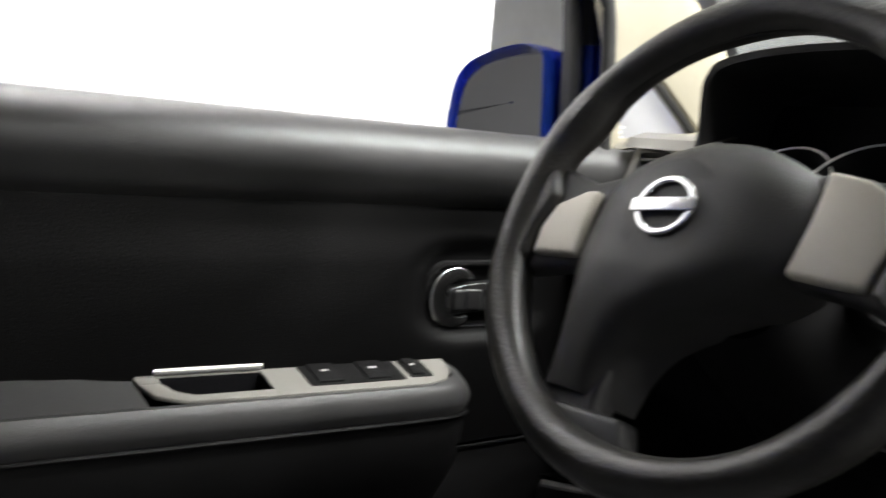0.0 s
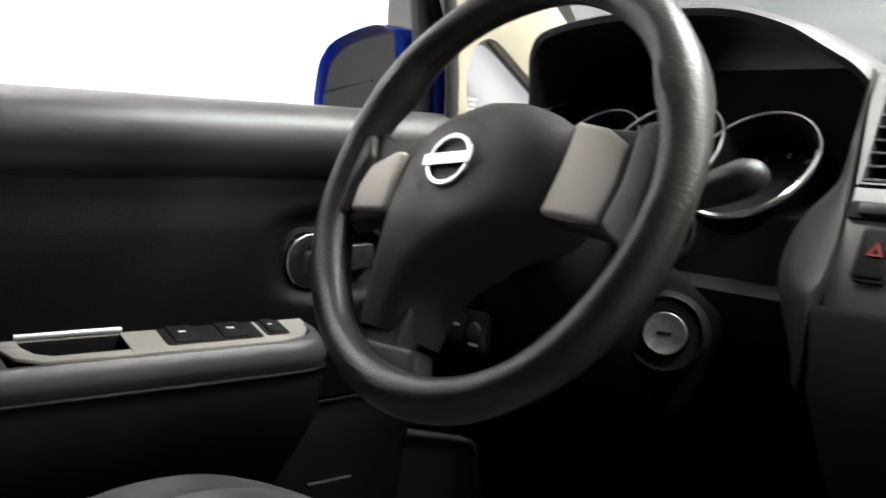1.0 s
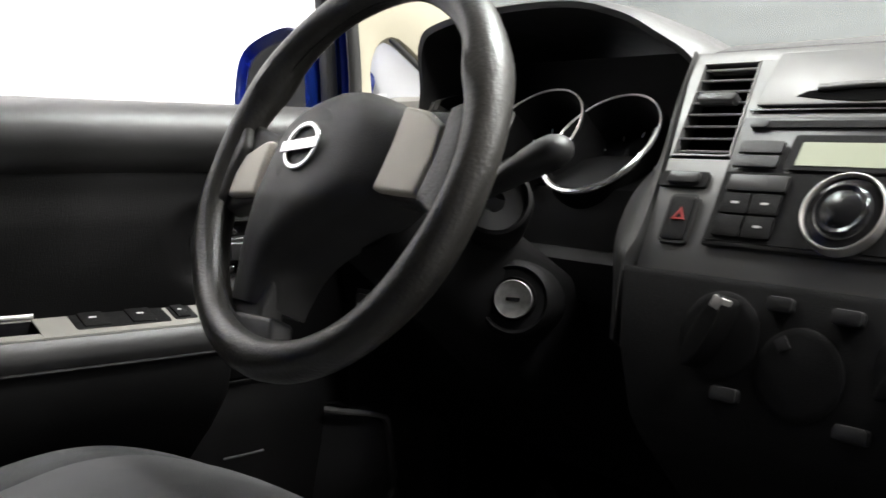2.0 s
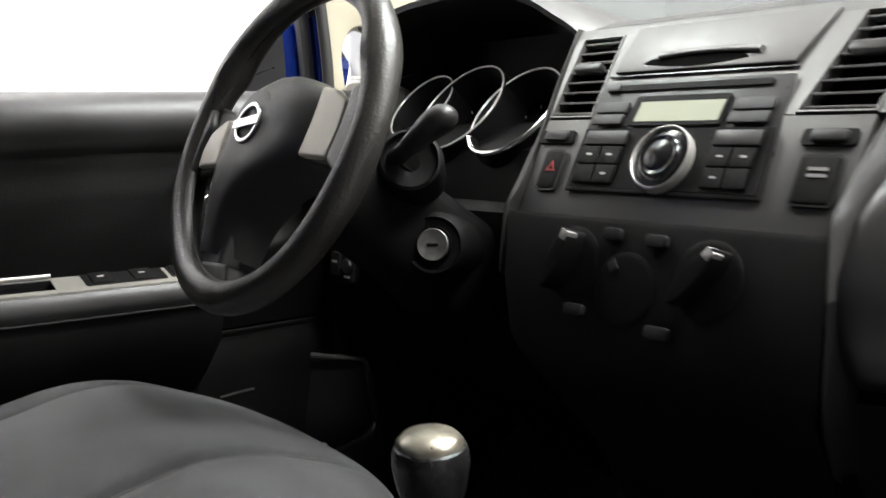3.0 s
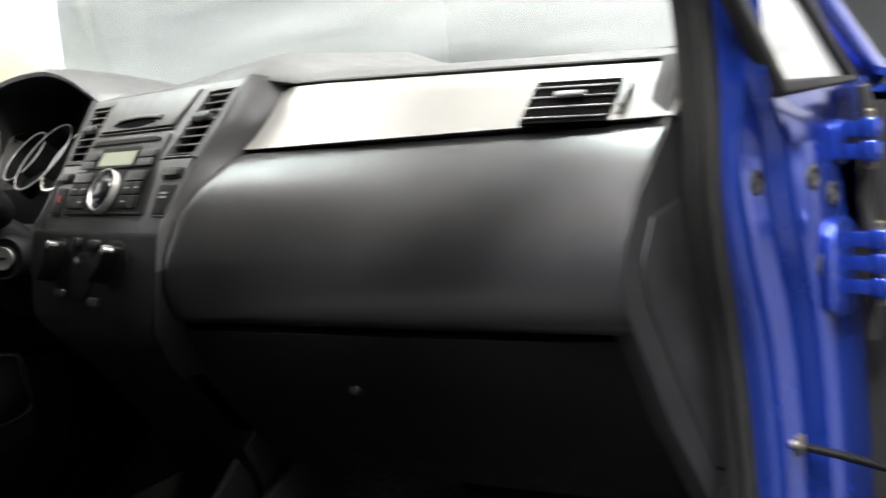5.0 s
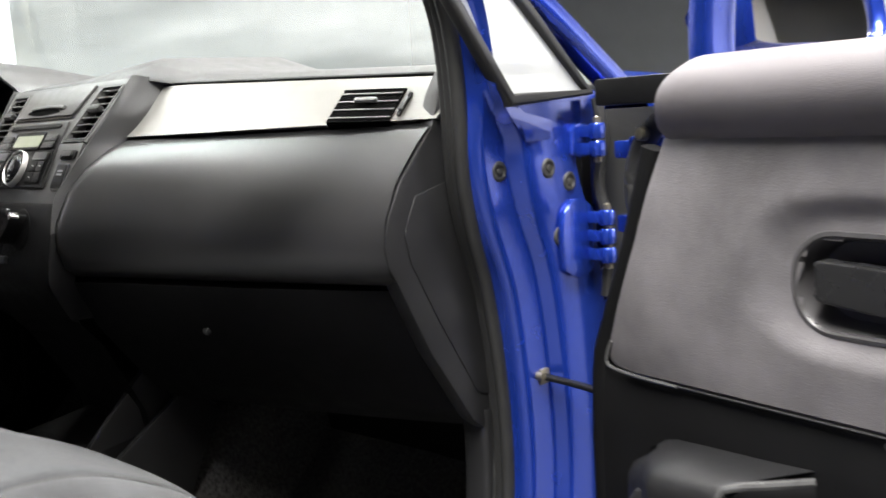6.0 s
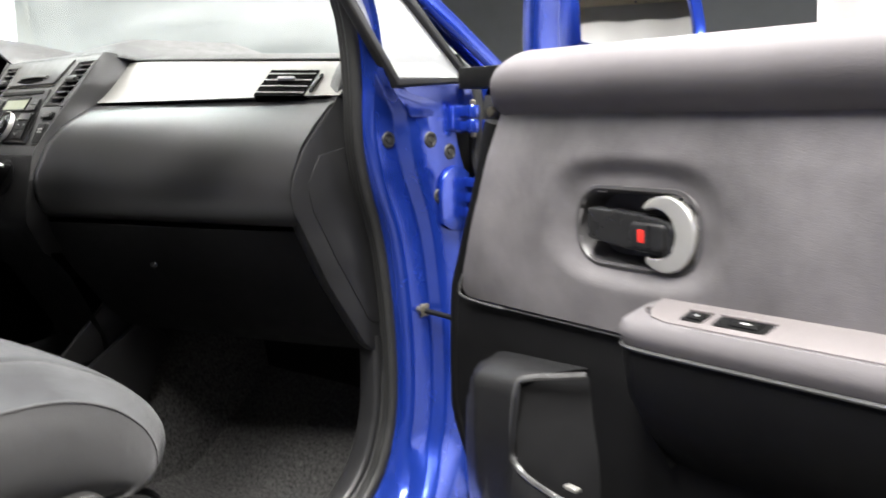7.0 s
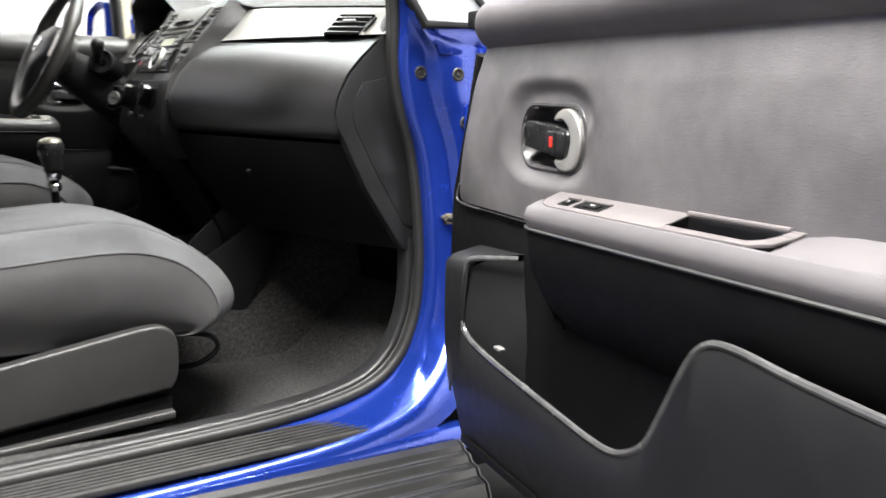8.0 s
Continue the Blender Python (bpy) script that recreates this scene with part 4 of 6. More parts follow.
for yy, sx, dz in ((0.0, 1.0, 0.0), (0.003, 0.985, -0.006), (0.05, 0.965, -0.012), (0.12, 0.94, -0.022)):
    rowsI.append([(cx0 + (p.x - cx0) * sx, hood_y(p.x, p.y) + yy, p.y + dz) for p in HOOD])
part("hood_lining", grid(rowsI), CHEEK, hood, "black hood lining")
part("instrument_backing", rbox(-0.585, -0.225, 0.185, 0.20, 0.84, 1.030, 0.0), BLACK, hood)
IM = basis((0, 0.072, 0.941), (1, 0, 0), (0, 0.72, 0.78), (0, -0.735, 0.678))
for gx, gv, gr, dp in ((-0.470, 0.012, 0.046, 0.000), (-0.385, 0.004, 0.060, 0.004), (-0.290, 0.000, 0.058, 0.0)):
    m = IM @ Matrix.Translation((gx, gv, dp))
    g = part("gauge", lathe([(gr - 0.006, -0.055), (gr - 0.003, -0.004), (gr - 0.001, 0.0), (gr + 0.0015, -0.002), (gr + 0.003, -0.02), (gr + 0.004, -0.075)], m, 48, False), BLACK, hood, "round instrument in a dark tube")
    part("bezel", tube([m @ Vector((gr * math.cos(a), gr * math.sin(a), 0.0005)) for a in np.linspace(0, 2 * math.pi, 49)[:-1]], 0.0011, 8, (0, 0.3, 1), True), SATIN, g, "thin silver bezel")
    part("dial_face", lathe([(gr - 0.004, -0.040), (0.0005, -0.040)], m, 40), GLOSS, g, "dark unlit dial")
    nt_ = 21
    for k in range(nt_):
        a = math.radians(225 - 270 * k / (nt_ - 1))
        if k % 2 == 0:
            bm = rbox(-0.0006, 0.0006, gr * 0.72, gr * 0.82, -0.0398, -0.0392, 0)
            bm.transform(m @ pose(0, 0, 0, 0, 0, math.degrees(a) - 90))
            part("tick", bm, PRINT, g)
    bm = rbox(-0.0012, 0.0012, -0.006, gr * 0.7, -0.037, -0.0355, 0)
    bm.transform(m @ pose(0, 0, 0, 0, 0, 130))
    part("needle", bm, GREYP, g)
    part("needle_cap", lathe([(0.007, -0.039), (0.007, -0.033), (0.0005, -0.0325)], m, 16), GLOSS, g)
part("cluster_surround", grid([[(x, 0.12, 0.85), (x, 0.06, 0.852), (x, 0.036, 0.846), (x, 0.026, 0.836), (x, 0.03, 0.80)] for x in np.linspace(-0.56, -0.225, 8)]), BLACK, hood)
part("chrome_foot", tube([IM @ Vector((-0.290 + 0.058 * math.cos(a), 0.058 * math.sin(a), 0.002)) for a in np.radians(np.linspace(-140, 15, 18))], 0.0030, 8), CHROME, hood, "bright lower bezel edge")

# driver's outer vent
ov = thing("outer_vent", (-0.60, 0.10, 0.95), "champagne silver outer air vent beside the driver's door", "air vent")
OM = basis((-0.612, 0.092, 0.948), (0.97, -0.12, 0.05), (0.0, 0.45, 0.893), (-0.13, -0.866, 0.437))
part("surround", frame_strip(rrect(-0.056, 0.050, -0.045, 0.040, 0.008), rrect(-0.046, 0.040, -0.032, 0.026, 0.005), -0.03, 0.003, OM), SILVER, ov)
part("vent_back", prism(rrect(-0.046, 0.040, -0.032, 0.026, 0.005), -0.05, -0.035, OM), GLOSS, ov)
for k in range(5):
    v = -0.027 + k * 0.0115
    part("slat", rbox(-0.045, 0.039, v - 0.0014, v + 0.0014, -0.012, 0.001, 0.0005, OM), STACK, ov)
part("shelf", grid([[(x, 0.098, 0.975), (x, 0.105, 0.986), (x, 0.13, 0.993), (x, 0.22, 0.997), (x, 0.36, 0.992), (x, 0.50, 0.975)] for x in np.linspace(-0.675, -0.555, 6)]), SILVER, ov, "pale ledge above the vent")

# passenger's outer vent, set in the silver strip
pv = thing("passenger_vent", (0.59, 0.13, 0.955), "black slatted air vent set in the silver strip", "air vent")
ux = Vector((0.079, trim_y(0.627) - trim_y(0.548), -0.003)).normalized()
uv = Vector((0, 0.73, 0.68))
uv = (uv - ux * uv.dot(ux)).normalized()
uz = ux.cross(uv)
PM = basis((0.577, trim_y(0.577) + 0.0185, 0.9528), ux, uv, uz)
poly = [(-0.044, -0.026), (0.039, -0.026), (0.046, 0.027), (-0.036, 0.027)]
# frame and shallow backing blackened in place of the vent's shaded depth
part("vent_frame", frame_strip(poly, [(x * 0.965, y * 0.95) for x, y in poly], -0.03, 0.0016, PM), DEEPSHADE, pv)
part("vent_back", prism(poly, -0.006, 0.0012, PM), DEEPSHADE, pv)
for k in range(4):
    f = (k + 0.6) / 4.2
    a, b = lerp(poly[0][0], poly[3][0], f), lerp(poly[1][0], poly[2][0], f)
    v = lerp(-0.027, 0.027, f)
    bm = rbox(a + 0.001, b - 0.001, v - 0.0009, v + 0.0007, 0.0008, 0.0024, 0.0003, PM)
    part("slat", bm, SLAT, pv)
part("vent_tab", prism(rrect(-0.016, 0.014, 0.005, 0.011, 0.0025), 0.001, 0.0055, PM, 0.0015), SLAT, pv, "grey sliding tab")
part("shut_slot", prism([(0.047, -0.018), (0.051, -0.018), (0.057, 0.018), (0.053, 0.018)], 0.0, 0.0032, PM), GLOSS, pv)
part("shut_wheel", prism([(0.0475, -0.010), (0.0525, -0.010), (0.055, 0.010), (0.0505, 0.010)], 0.002, 0.0055, PM, 0.001), STACK, pv)

# driver's lower dash
rows = []
for k in range(9):
    x = lerp(-0.668, -0.150, k / 8)
    rows.append([(x, 0.13, 0.93), (x, 0.085, 0.925), (x, 0.045, 0.90), (x, 0.035, 0.84), (x, 0.05, 0.76), (x, 0.10, 0.66), (x, 0.18, 0.58), (x, 0.32, 0.56)])
part("knee_panel", grid(rows), BLACK, dash, "black lower panel beside the column")
ms = thing("switch_panel", (-0.590, 0.03, 0.746), "small black switch panel with pale markings", "switch panel")
MS = basis((-0.590, 0.036, 0.746), (1, 0, 0), (0, 0.1, 0.995), (0, -0.995, 0.1))
part("plate", prism(rrect(-0.03, 0.03, -0.022, 0.022, 0.004), -0.004, 0.004, MS, 0.001), GLOSS, ms)
part("rocker_button", prism(rrect(-0.026, -0.004, -0.014, 0.016, 0.003), 0.003, 0.007, MS, 0.001), GREYP, ms)
part("joystick", lathe([(0.010, 0.003), (0.009, 0.008), (0.0005, 0.009)], MS @ Matrix.Translation((0.012, 0, 0)), 18), GREYP, ms)
part("marking", prism(rrect(-0.022, -0.009, 0.002, 0.005, 0.001), 0.0065, 0.0075, MS), PRINT, ms)
part("marking", prism(rrect(0.005, 0.019, -0.016, -0.013, 0.001), 0.003, 0.0046, MS), PRINT, ms)

# ---- steering wheel ----
WC, WT = Vector((-0.337, -0.193, 0.921)), math.radians(24.6)
wv = Vector((0, math.sin(WT), math.cos(WT)))
wn = Vector((0, -math.cos(WT), math.sin(WT)))
WM = basis(WC, (1, 0, 0), wv, wn)
wheel = thing("steering_wheel", WC, "worn black leather steering wheel with champagne spoke inserts", "steering wheel")
RC = 0.1605
rows = []
for k in range(96):
    a = 2 * math.pi * k / 96
    bump_ = 0.0035 * sum(math.exp(-((((a - math.radians(c) + math.pi) % (2 * math.pi)) - math.pi) / 0.14) ** 2) for c in (28, 152))
    ring = []
    for j in range(16):
        b = 2 * math.pi * j / 16
        r = 0.0155 + bump_ * (1 if math.cos(b) < 0 else 0.2) + 0.0006 * math.sin(7 * a + 2 * b)
        ring.append(WM @ Vector(((RC + r * math.cos(b)) * math.cos(a), (RC + r * math.cos(b)) * math.sin(a), r * 1.05 * math.sin(b))))
    rows.append(ring)
rim = part("rim", grid(rows, close_u=True, close_v=True), LEATHER, wheel, "scuffed black leather rim")
seam = [WM @ Vector(((RC - 0.0152) * math.cos(a), (RC - 0.0152) * math.sin(a), 0.001)) for a in np.linspace(0, 2 * math.pi, 90)[:-1]]
part("stitching", tube(seam, 0.0010, 6, (0, 0, 1), True), RUBBER, rim)
# hub: domed airbag cover
HUB_V = [-0.121, -0.100, -0.080, -0.062, -0.048, -0.034, -0.018, 0.010, 0.030, 0.047, 0.056, 0.0605]
HUB_L = [-0.090, -0.087, -0.087, -0.089, -0.092, -0.094, -0.095, -0.093, -0.086, -0.070, -0.052, -0.034]
HUB_R = [-0.036, -0.033, -0.026, -0.008, 0.018, 0.045, 0.066, 0.073, 0.073, 0.066, 0.046, 0.024]


def soft_interp(v, ys):
    """The outline at a height, averaged over its neighbourhood."""
    return sum(float(np.interp(v + d, HUB_V, ys)) for d in (-0.008, -0.004, 0, 0.004, 0.008)) / 5


rows = []
for v in np.linspace(0.0605, -0.121, 46):
    xl, xr = soft_interp(v, HUB_L), soft_interp(v, HUB_R)
    zc = 0.020
    if v > 0.02:
        zc -= 0.016 * ((v - 0.02) / 0.0405) ** 2.4
    if v < -0.035:
        zc -= 0.020 * ((-0.035 - v) / 0.086) ** 1.2
    row = [WM @ Vector((xl, v, -0.05))]
    for u in np.linspace(-1, 1, 25):
        row.append(WM @ Vector((lerp(xl, xr, (u + 1) / 2), v, zc - 0.022 * abs(u) ** 3.6)))
    row.append(WM @ Vector((xr, v, -0.05)))
    rows.append(row)
rows.insert(0, [WM @ Vector((*(WM.inverted() @ p).xy, -0.05)) for p in rows[0]])
rows.append([WM @ Vector((*(WM.inverted() @ p).xy, -0.05)) for p in rows[-1]])
hub = part("hub", grid(rows), HUBM, wheel, "black domed airbag cover")
EM = WM @ Matrix.Translation((-0.020, 0.006, 0.0195)) @ pose(0, 0, 0, 0, 0, 7)
part("emblem_dish", lathe([(0.036, -0.006), (0.0355, -0.0006), (0.034, 0.0002), (0.0005, 0.0002)], EM, 40), HUBM, hub)
ring = [EM @ Vector((0.0200 * math.cos(a), 0.0185 * math.sin(a), 0.0018)) for a in np.linspace(0, 2 * math.pi, 49)[:-1]]
part("emblem", join(sweep(ring, round_section(0.0048, 0.0036, 0.0013), wn, True), prism(rrect(-0.0245, 0.0245, -0.0046, 0.0046, 0.001), 0.001, 0.0050, EM, 0.0008)), CHROME, hub, "plain chrome ring badge with a crossbar")
for sp_ in (
    [(0.060, 0.048), (0.095, 0.046), (0.138, 0.045), (0.148, 0.0), (0.142, -0.036), (0.110, -0.026), (0.066, -0.022)],
    [(-0.080, 0.034), (-0.105, 0.026), (-0.146, 0.036), (-0.152, -0.01), (-0.146, -0.050), (-0.118, -0.042), (-0.084, -0.036)],
):
    part("spoke", prism(sp_, -0.022, 0.000, WM, 0.006, 3), HUBM, wheel, "black spoke")
for ins in (
    [(0.071, 0.047), (0.098, 0.043), (0.121, 0.031), (0.122, 0.006), (0.116, -0.022), (0.090, -0.0215), (0.066, -0.020), (0.070, 0.012)],
    [(-0.094, 0.017), (-0.105, 0.016), (-0.129, 0.003), (-0.136, -0.016), (-0.134, -0.037), (-0.112, -0.035), (-0.092, -0.033), (-0.0945, -0.008)],
):
    part("spoke_insert", prism(ins, -0.008, 0.0065, WM, 0.004, 3), SPOKE, wheel, "champagne silver spoke insert")
for pad_ in ([(0.124, 0.045), (0.150, 0.052), (0.152, -0.045), (0.119, -0.024), (0.125, 0.006)], [(-0.131, 0.010), (-0.150, 0.042), (-0.152, -0.055), (-0.137, -0.039), (-0.139, -0.016)]):
    part("thumb_rest", prism(pad_, -0.013, 0.009, WM, 0.006, 3), LEATHER, wheel)
low = [(-0.086, -0.080), (-0.034, -0.088), (-0.036, -0.118), (-0.030, -0.142), (-0.084, -0.140), (-0.086, -0.115)]
part("lower_spoke", prism(low, -0.030, -0.006, WM, 0.006, 3), HUBM, wheel)
base = [(-0.066, -0.130), (-0.008, -0.128), (0.004, -0.152), (-0.040, -0.155), (-0.076, -0.138)]
part("spoke_base", prism(base, -0.024, -0.001, WM, 0.005, 3), GREYP, wheel, "dark grey spoke foot")

# ---- steering column ----
col = thing("steering_column", (-0.345, -0.05, 0.85), "black plastic steering column shroud with stalks", "steering column")
CM = WM @ Matrix.Translation((0.002, -0.012, 0))
rows = []
for z, w, hu, hd in ((-0.045, 0.040, 0.034, 0.040), (-0.060, 0.050, 0.038, 0.050), (-0.10, 0.050, 0.040, 0.062), (-0.16, 0.050, 0.036, 0.075), (-0.24, 0.056, 0.02, 0.10), (-0.30, 0.062, 0.02, 0.09)):
    row = []
    for k in range(24):
        a = 2 * math.pi * k / 24
        c, s_ = math.cos(a), math.sin(a)
        row.append(CM @ Vector((w * math.copysign(abs(c) ** 0.6, c), (hu if s_ > 0 else hd) * math.copysign(abs(s_) ** 0.7, s_), z)))
    rows.append(row)
part("shroud", grid(rows, close_v=True, caps=True), BLACK, col)
IG = Vector((-0.272, -0.057, 0.810))
im = Matrix.Translation(IG) @ Vector((0.55, -0.80, 0.18)).to_track_quat("Z", "Y").to_matrix().to_4x4()
lk = part("ignition_lock", lathe([(0.036, -0.07), (0.034, -0.012), (0.030, -0.005), (0.0285, -0.003), (0.026, -0.006), (0.019, -0.006), (0.0185, -0.001)], im, 36, False), BLACK, col, "round ignition lock")
part("lock_face", lathe([(0.0165, -0.004), (0.0165, 0.0), (0.0155, 0.0012), (0.0145, 0.0006), (0.0005, 0.0006)], im, 32), LOCKM, lk, "scratched metal key cylinder")
part("key_slot", rbox(-0.006, 0.006, -0.0014, 0.0014, 0.0004, 0.0014, 0.0003, im), GLOSS, lk)
# wiper stalk towards the centre, with a thick round end, and its collar
st = smoothline([(-0.290, -0.088, 0.896), (-0.255, -0.096, 0.908), (-0.215, -0.106, 0.922), (-0.180, -0.114, 0.934), (-0.164, -0.118, 0.940)], 4)
part("wiper_stalk", sweep(st, disc_section(0.0135, 14, 0.011), (0, 0, 1), scale=[0.75] * 5 + [0.85, 0.9, 0.95, 1, 1.08, 1.12, 1.15, 1.15, 1.08, 0.9, 0.6, 0.2][:len(st) - 5]), CHEEK, col, "black wiper stalk with a rounded tip")
cone = Matrix.Translation((-0.268, -0.085, 0.896)) @ Vector((0.75, -0.55, 0.35)).to_track_quat("Z", "Y").to_matrix().to_4x4()
part("stalk_collar", lathe([(0.036, -0.06), (0.034, -0.01), (0.031, 0.0), (0.028, 0.002), (0.026, -0.006), (0.010, -0.008)], cone, 28, False), BLACK, col)
st2 = smoothline([(-0.40, -0.105, 0.905), (-0.45, -0.10, 0.905), (-0.52, -0.085, 0.905)], 4)
part("light_stalk", sweep(st2, disc_section(0.010, 12)), BLACK, col, "black light stalk")

# ---- gear lever on the tunnel ----
con = thing("floor_console", (0, -0.2, 0.42), "black plastic floor console on the tunnel", "floor console")
rows = []
for y, w, z in ((0.10, 0.10, 0.50), (-0.02, 0.10, 0.485), (-0.20, 0.095, 0.468), (-0.42, 0.09, 0.465), (-0.70, 0.085, 0.475), (-0.9, 0.08, 0.48)):
    rows.append([(-w - 0.01, y, 0.30), (-w, y, z - 0.03), (-w + 0.02, y, z), (w - 0.02, y, z), (w, y, z - 0.03), (w + 0.01, y, 0.30)])
part("console_shell", grid(rows, caps=True), BLACK, con)
for x0, dy in ((0.075, 0.0), (0.10, 0.055)):
    a = [(x0, 0.085 + dy, 0.578 - dy * 0.7), (x0 + 0.01, 0.14 + dy, 0.55 - dy), (x0 + 0.02, 0.06 + dy, 0.33), (x0, -0.10 + dy, 0.40), (x0, -0.04 + dy, 0.46)]
    part("side_panel", prism([(p[1], p[2]) for p in a], -0.006, 0.006, basis((x0 + 0.01, 0, 0), (0, 1, 0), (0, 0, 1), (1, 0, 0)), 0.004), GREYP, con)
gear = thing("gear_lever", (-0.012, -0.257, 0.47), "black gear lever with a silver cap on its knob", "gear lever")
GM = Matrix.Translation((-0.012, -0.257, 0.640)) @ pose(0, 0, 0, 4, 4, 0)
kn = part("knob", lathe([(0.015, 0.014), (0.0175, 0.017), (0.0190, 0.026), (0.0210, 0.038), (0.0245, 0.052), (0.0265, 0.066), (0.0262, 0.074), (0.0245, 0.0785), (0.0225, 0.0795)], GM, 36), HANDLE, gear, "black leather gear knob")
part("knob_cap", lathe([(0.0232, 0.078), (0.0228, 0.0815), (0.019, 0.0855), (0.010, 0.0885), (0.0005, 0.0893)], GM, 36), WORNCAP, kn, "satin silver cap")
part("collar", lathe([(0.0125, -0.002), (0.0155, 0.000), (0.0162, 0.009), (0.0145, 0.014), (0.011, 0.014)], GM, 28), CHROME, gear, "chrome collar")
part("lower_collar", lathe([(0.012, -0.026), (0.0145, -0.024), (0.015, -0.012), (0.012, -0.008)], GM, 28), CHROME, gear)
part("shaft", lathe([(0.009, -0.15), (0.009, 0.015)], GM, 18), BLACK, gear)
part("gaiter", lathe([(0.058, -0.178), (0.056, -0.165), (0.042, -0.150), (0.036, -0.125), (0.030, -0.115), (0.026, -0.09), (0.020, -0.075), (0.0145, -0.052)], GM, 28), LEATHER, gear, "black leather gaiter")
hb = thing("handbrake", (-0.02, -0.55, 0.47), "black handbrake lever between the seats", "handbrake")
part("lever", sweep(smoothline([(0.02, -0.66, 0.485), (0.02, -0.58, 0.515), (0.02, -0.46, 0.535), (0.02, -0.44, 0.534)], 4), disc_section(0.013, 12)), BLACK, hb)


# ---- seats ----
def seat(cx, cy, dz, label, tilt=0.0, taper=0.05):
    s = thing("front_seat", (cx, cy - 0.35, 0.23), label, "car seat", "front seats")
    hw = 0.252
    # cushion: a centre line and an edge line, from the back over the rounded nose and under it
    mid = smoothline([(0, y, 0.618 + z) for y, z in ((-0.66, -0.035), (-0.46, -0.014), (-0.30, -0.002), (-0.23, -0.001), (-0.17, -0.016), (-0.11, -0.046), (-0.06, -0.078), (-0.025, -0.110), (-0.004, -0.145), (-0.006, -0.175), (-0.035, -0.193), (-0.10, -0.198))], 4)
    edge = smoothline([(0, y, z) for y, z in ((-0.66, 0.540), (-0.46, 0.560), (-0.32, 0.571), (-0.25, 0.573), (-0.20, 0.567), (-0.155, 0.550), (-0.122, 0.527), (-0.098, 0.500), (-0.086, 0.470), (-0.090, 0.444), (-0.108, 0.430), (-0.14, 0.427))], 4)
    for p in mid + edge:
        p.z += tilt * (p.y + 0.30)
    us_ = sorted([-1 + 2 * j / 40 for j in range(41)] + [sg * q for sg in (-1, 1) for q in (0.52, 0.535, 0.545, 0.553, 0.56, 0.567, 0.575, 0.585)])
    rows = []
    for i_, (c_, e_) in enumerate(zip(mid, edge)):
        f_ = i_ / (len(mid) - 1)
        hk = hw * (1 - taper * max(0, f_ - 0.45) / 0.55)
        row = []
        for u in us_:
            a = abs(u)
            k = 1 - a ** 3.2
            groove = 0.011 * math.exp(-((a - 0.56) / 0.026) ** 2) * min(1, max(0, (0.62 - f_) / 0.1))
            bolster = 0.010 * math.exp(-((a - 0.76) / 0.13) ** 2) * (1 - f_)
            wob = 0.0025 * noise.noise((u * 3.1 + cx * 9, c_.y * 11, 0.3))
            row.append((cx + hk * u, cy + lerp(e_.y, c_.y, k), dz + lerp(e_.z, c_.z, k) + bolster - groove + wob * k))
        rows.append(row)
    part("cushion", grid(rows), FABRIC, s, "grey suede-like seat cushion")
    # side panels, with a welt along their seams
    for sd in (1, -1):
        sp_rows, welt = [], []
        for i_, e_ in enumerate(edge):
            f_ = i_ / (len(edge) - 1)
            hk = hw * (1 - taper * max(0, f_ - 0.45) / 0.55)
            by, bz = lerp(-0.66, -0.17, min(1, f_ * 1.25)), 0.425
            row = []
            for v in np.linspace(0, 1, 9):
                bulge = 0.014 * math.sin(math.pi * min(1, v * 1.15) ** 0.8) - 0.012 * v * v
                row.append((cx + sd * (hk + 0.001 + bulge), cy + lerp(e_.y, by, v), dz + lerp(e_.z, bz, v)))
            sp_rows.append(row)
            welt.append((cx + sd * (hk + 0.0005), cy + e_.y, dz + e_.z + 0.0005))
        part("side_panel", grid(sp_rows), FABRICD, s, "darker grey cushion side")
        part("welt", tube(welt, 0.0021, 6), FABRICD, s)
    for u in (-0.56, 0.56):
        part("seam", tube([(cx + hw * u, cy + c_.y, dz + lerp(e_.z, c_.z, 1 - 0.56 ** 3.2) - 0.0055) for c_, e_ in list(zip(mid, edge))[:22]], 0.0016, 6), FABRICD, s)
    sy = cy - 0.058
    # plastic shield at the side, foot and rails
    for sd in (1, -1):
        m = basis((cx + sd * 0.262, 0, 0), (0, 1, 0), (0, 0, 1), (1, 0, 0))
        out = smoothline([(sy - 0.70, 0.37 + dz, 0), (sy - 0.45, 0.405 + dz, 0), (sy - 0.26, 0.436 + dz, 0), (sy - 0.16, 0.452 + dz, 0), (sy - 0.125, 0.448 + dz, 0), (sy - 0.108, 0.425 + dz, 0), (sy - 0.108, 0.37 + dz, 0), (sy - 0.118, 0.345 + dz, 0)], 3)
        poly = [(p.x, p.y) for p in out] + [(sy - 0.40, 0.315 + dz), (sy - 0.70, 0.29 + dz)]
        part("side_shield", prism(poly, -0.014, 0.014, m, 0.006, 3), SHIELD, s, "dark grey plastic side shield")
        part("lower_shield", prism([(sy - 0.70, 0.27 + dz), (sy - 0.115, 0.332 + dz), (sy - 0.118, 0.29 + dz * 0.5), (sy - 0.70, 0.24)], -0.02, 0.004, m, 0.004), BLACK, s)
        part("rail_cover", sweep([(cx + sd * 0.268, sy - 0.75, 0.258), (cx + sd * 0.268, sy - 0.118, 0.302)], round_section(0.03, 0.014, 0.004)), SHIELD, s, "grey seat rail cover")
        part("rail", rbox(cx + sd * 0.22 - 0.02, cx + sd * 0.22 + 0.02, sy - 0.72, sy - 0.10, 0.222, 0.262, 0.004), BLACK, s)
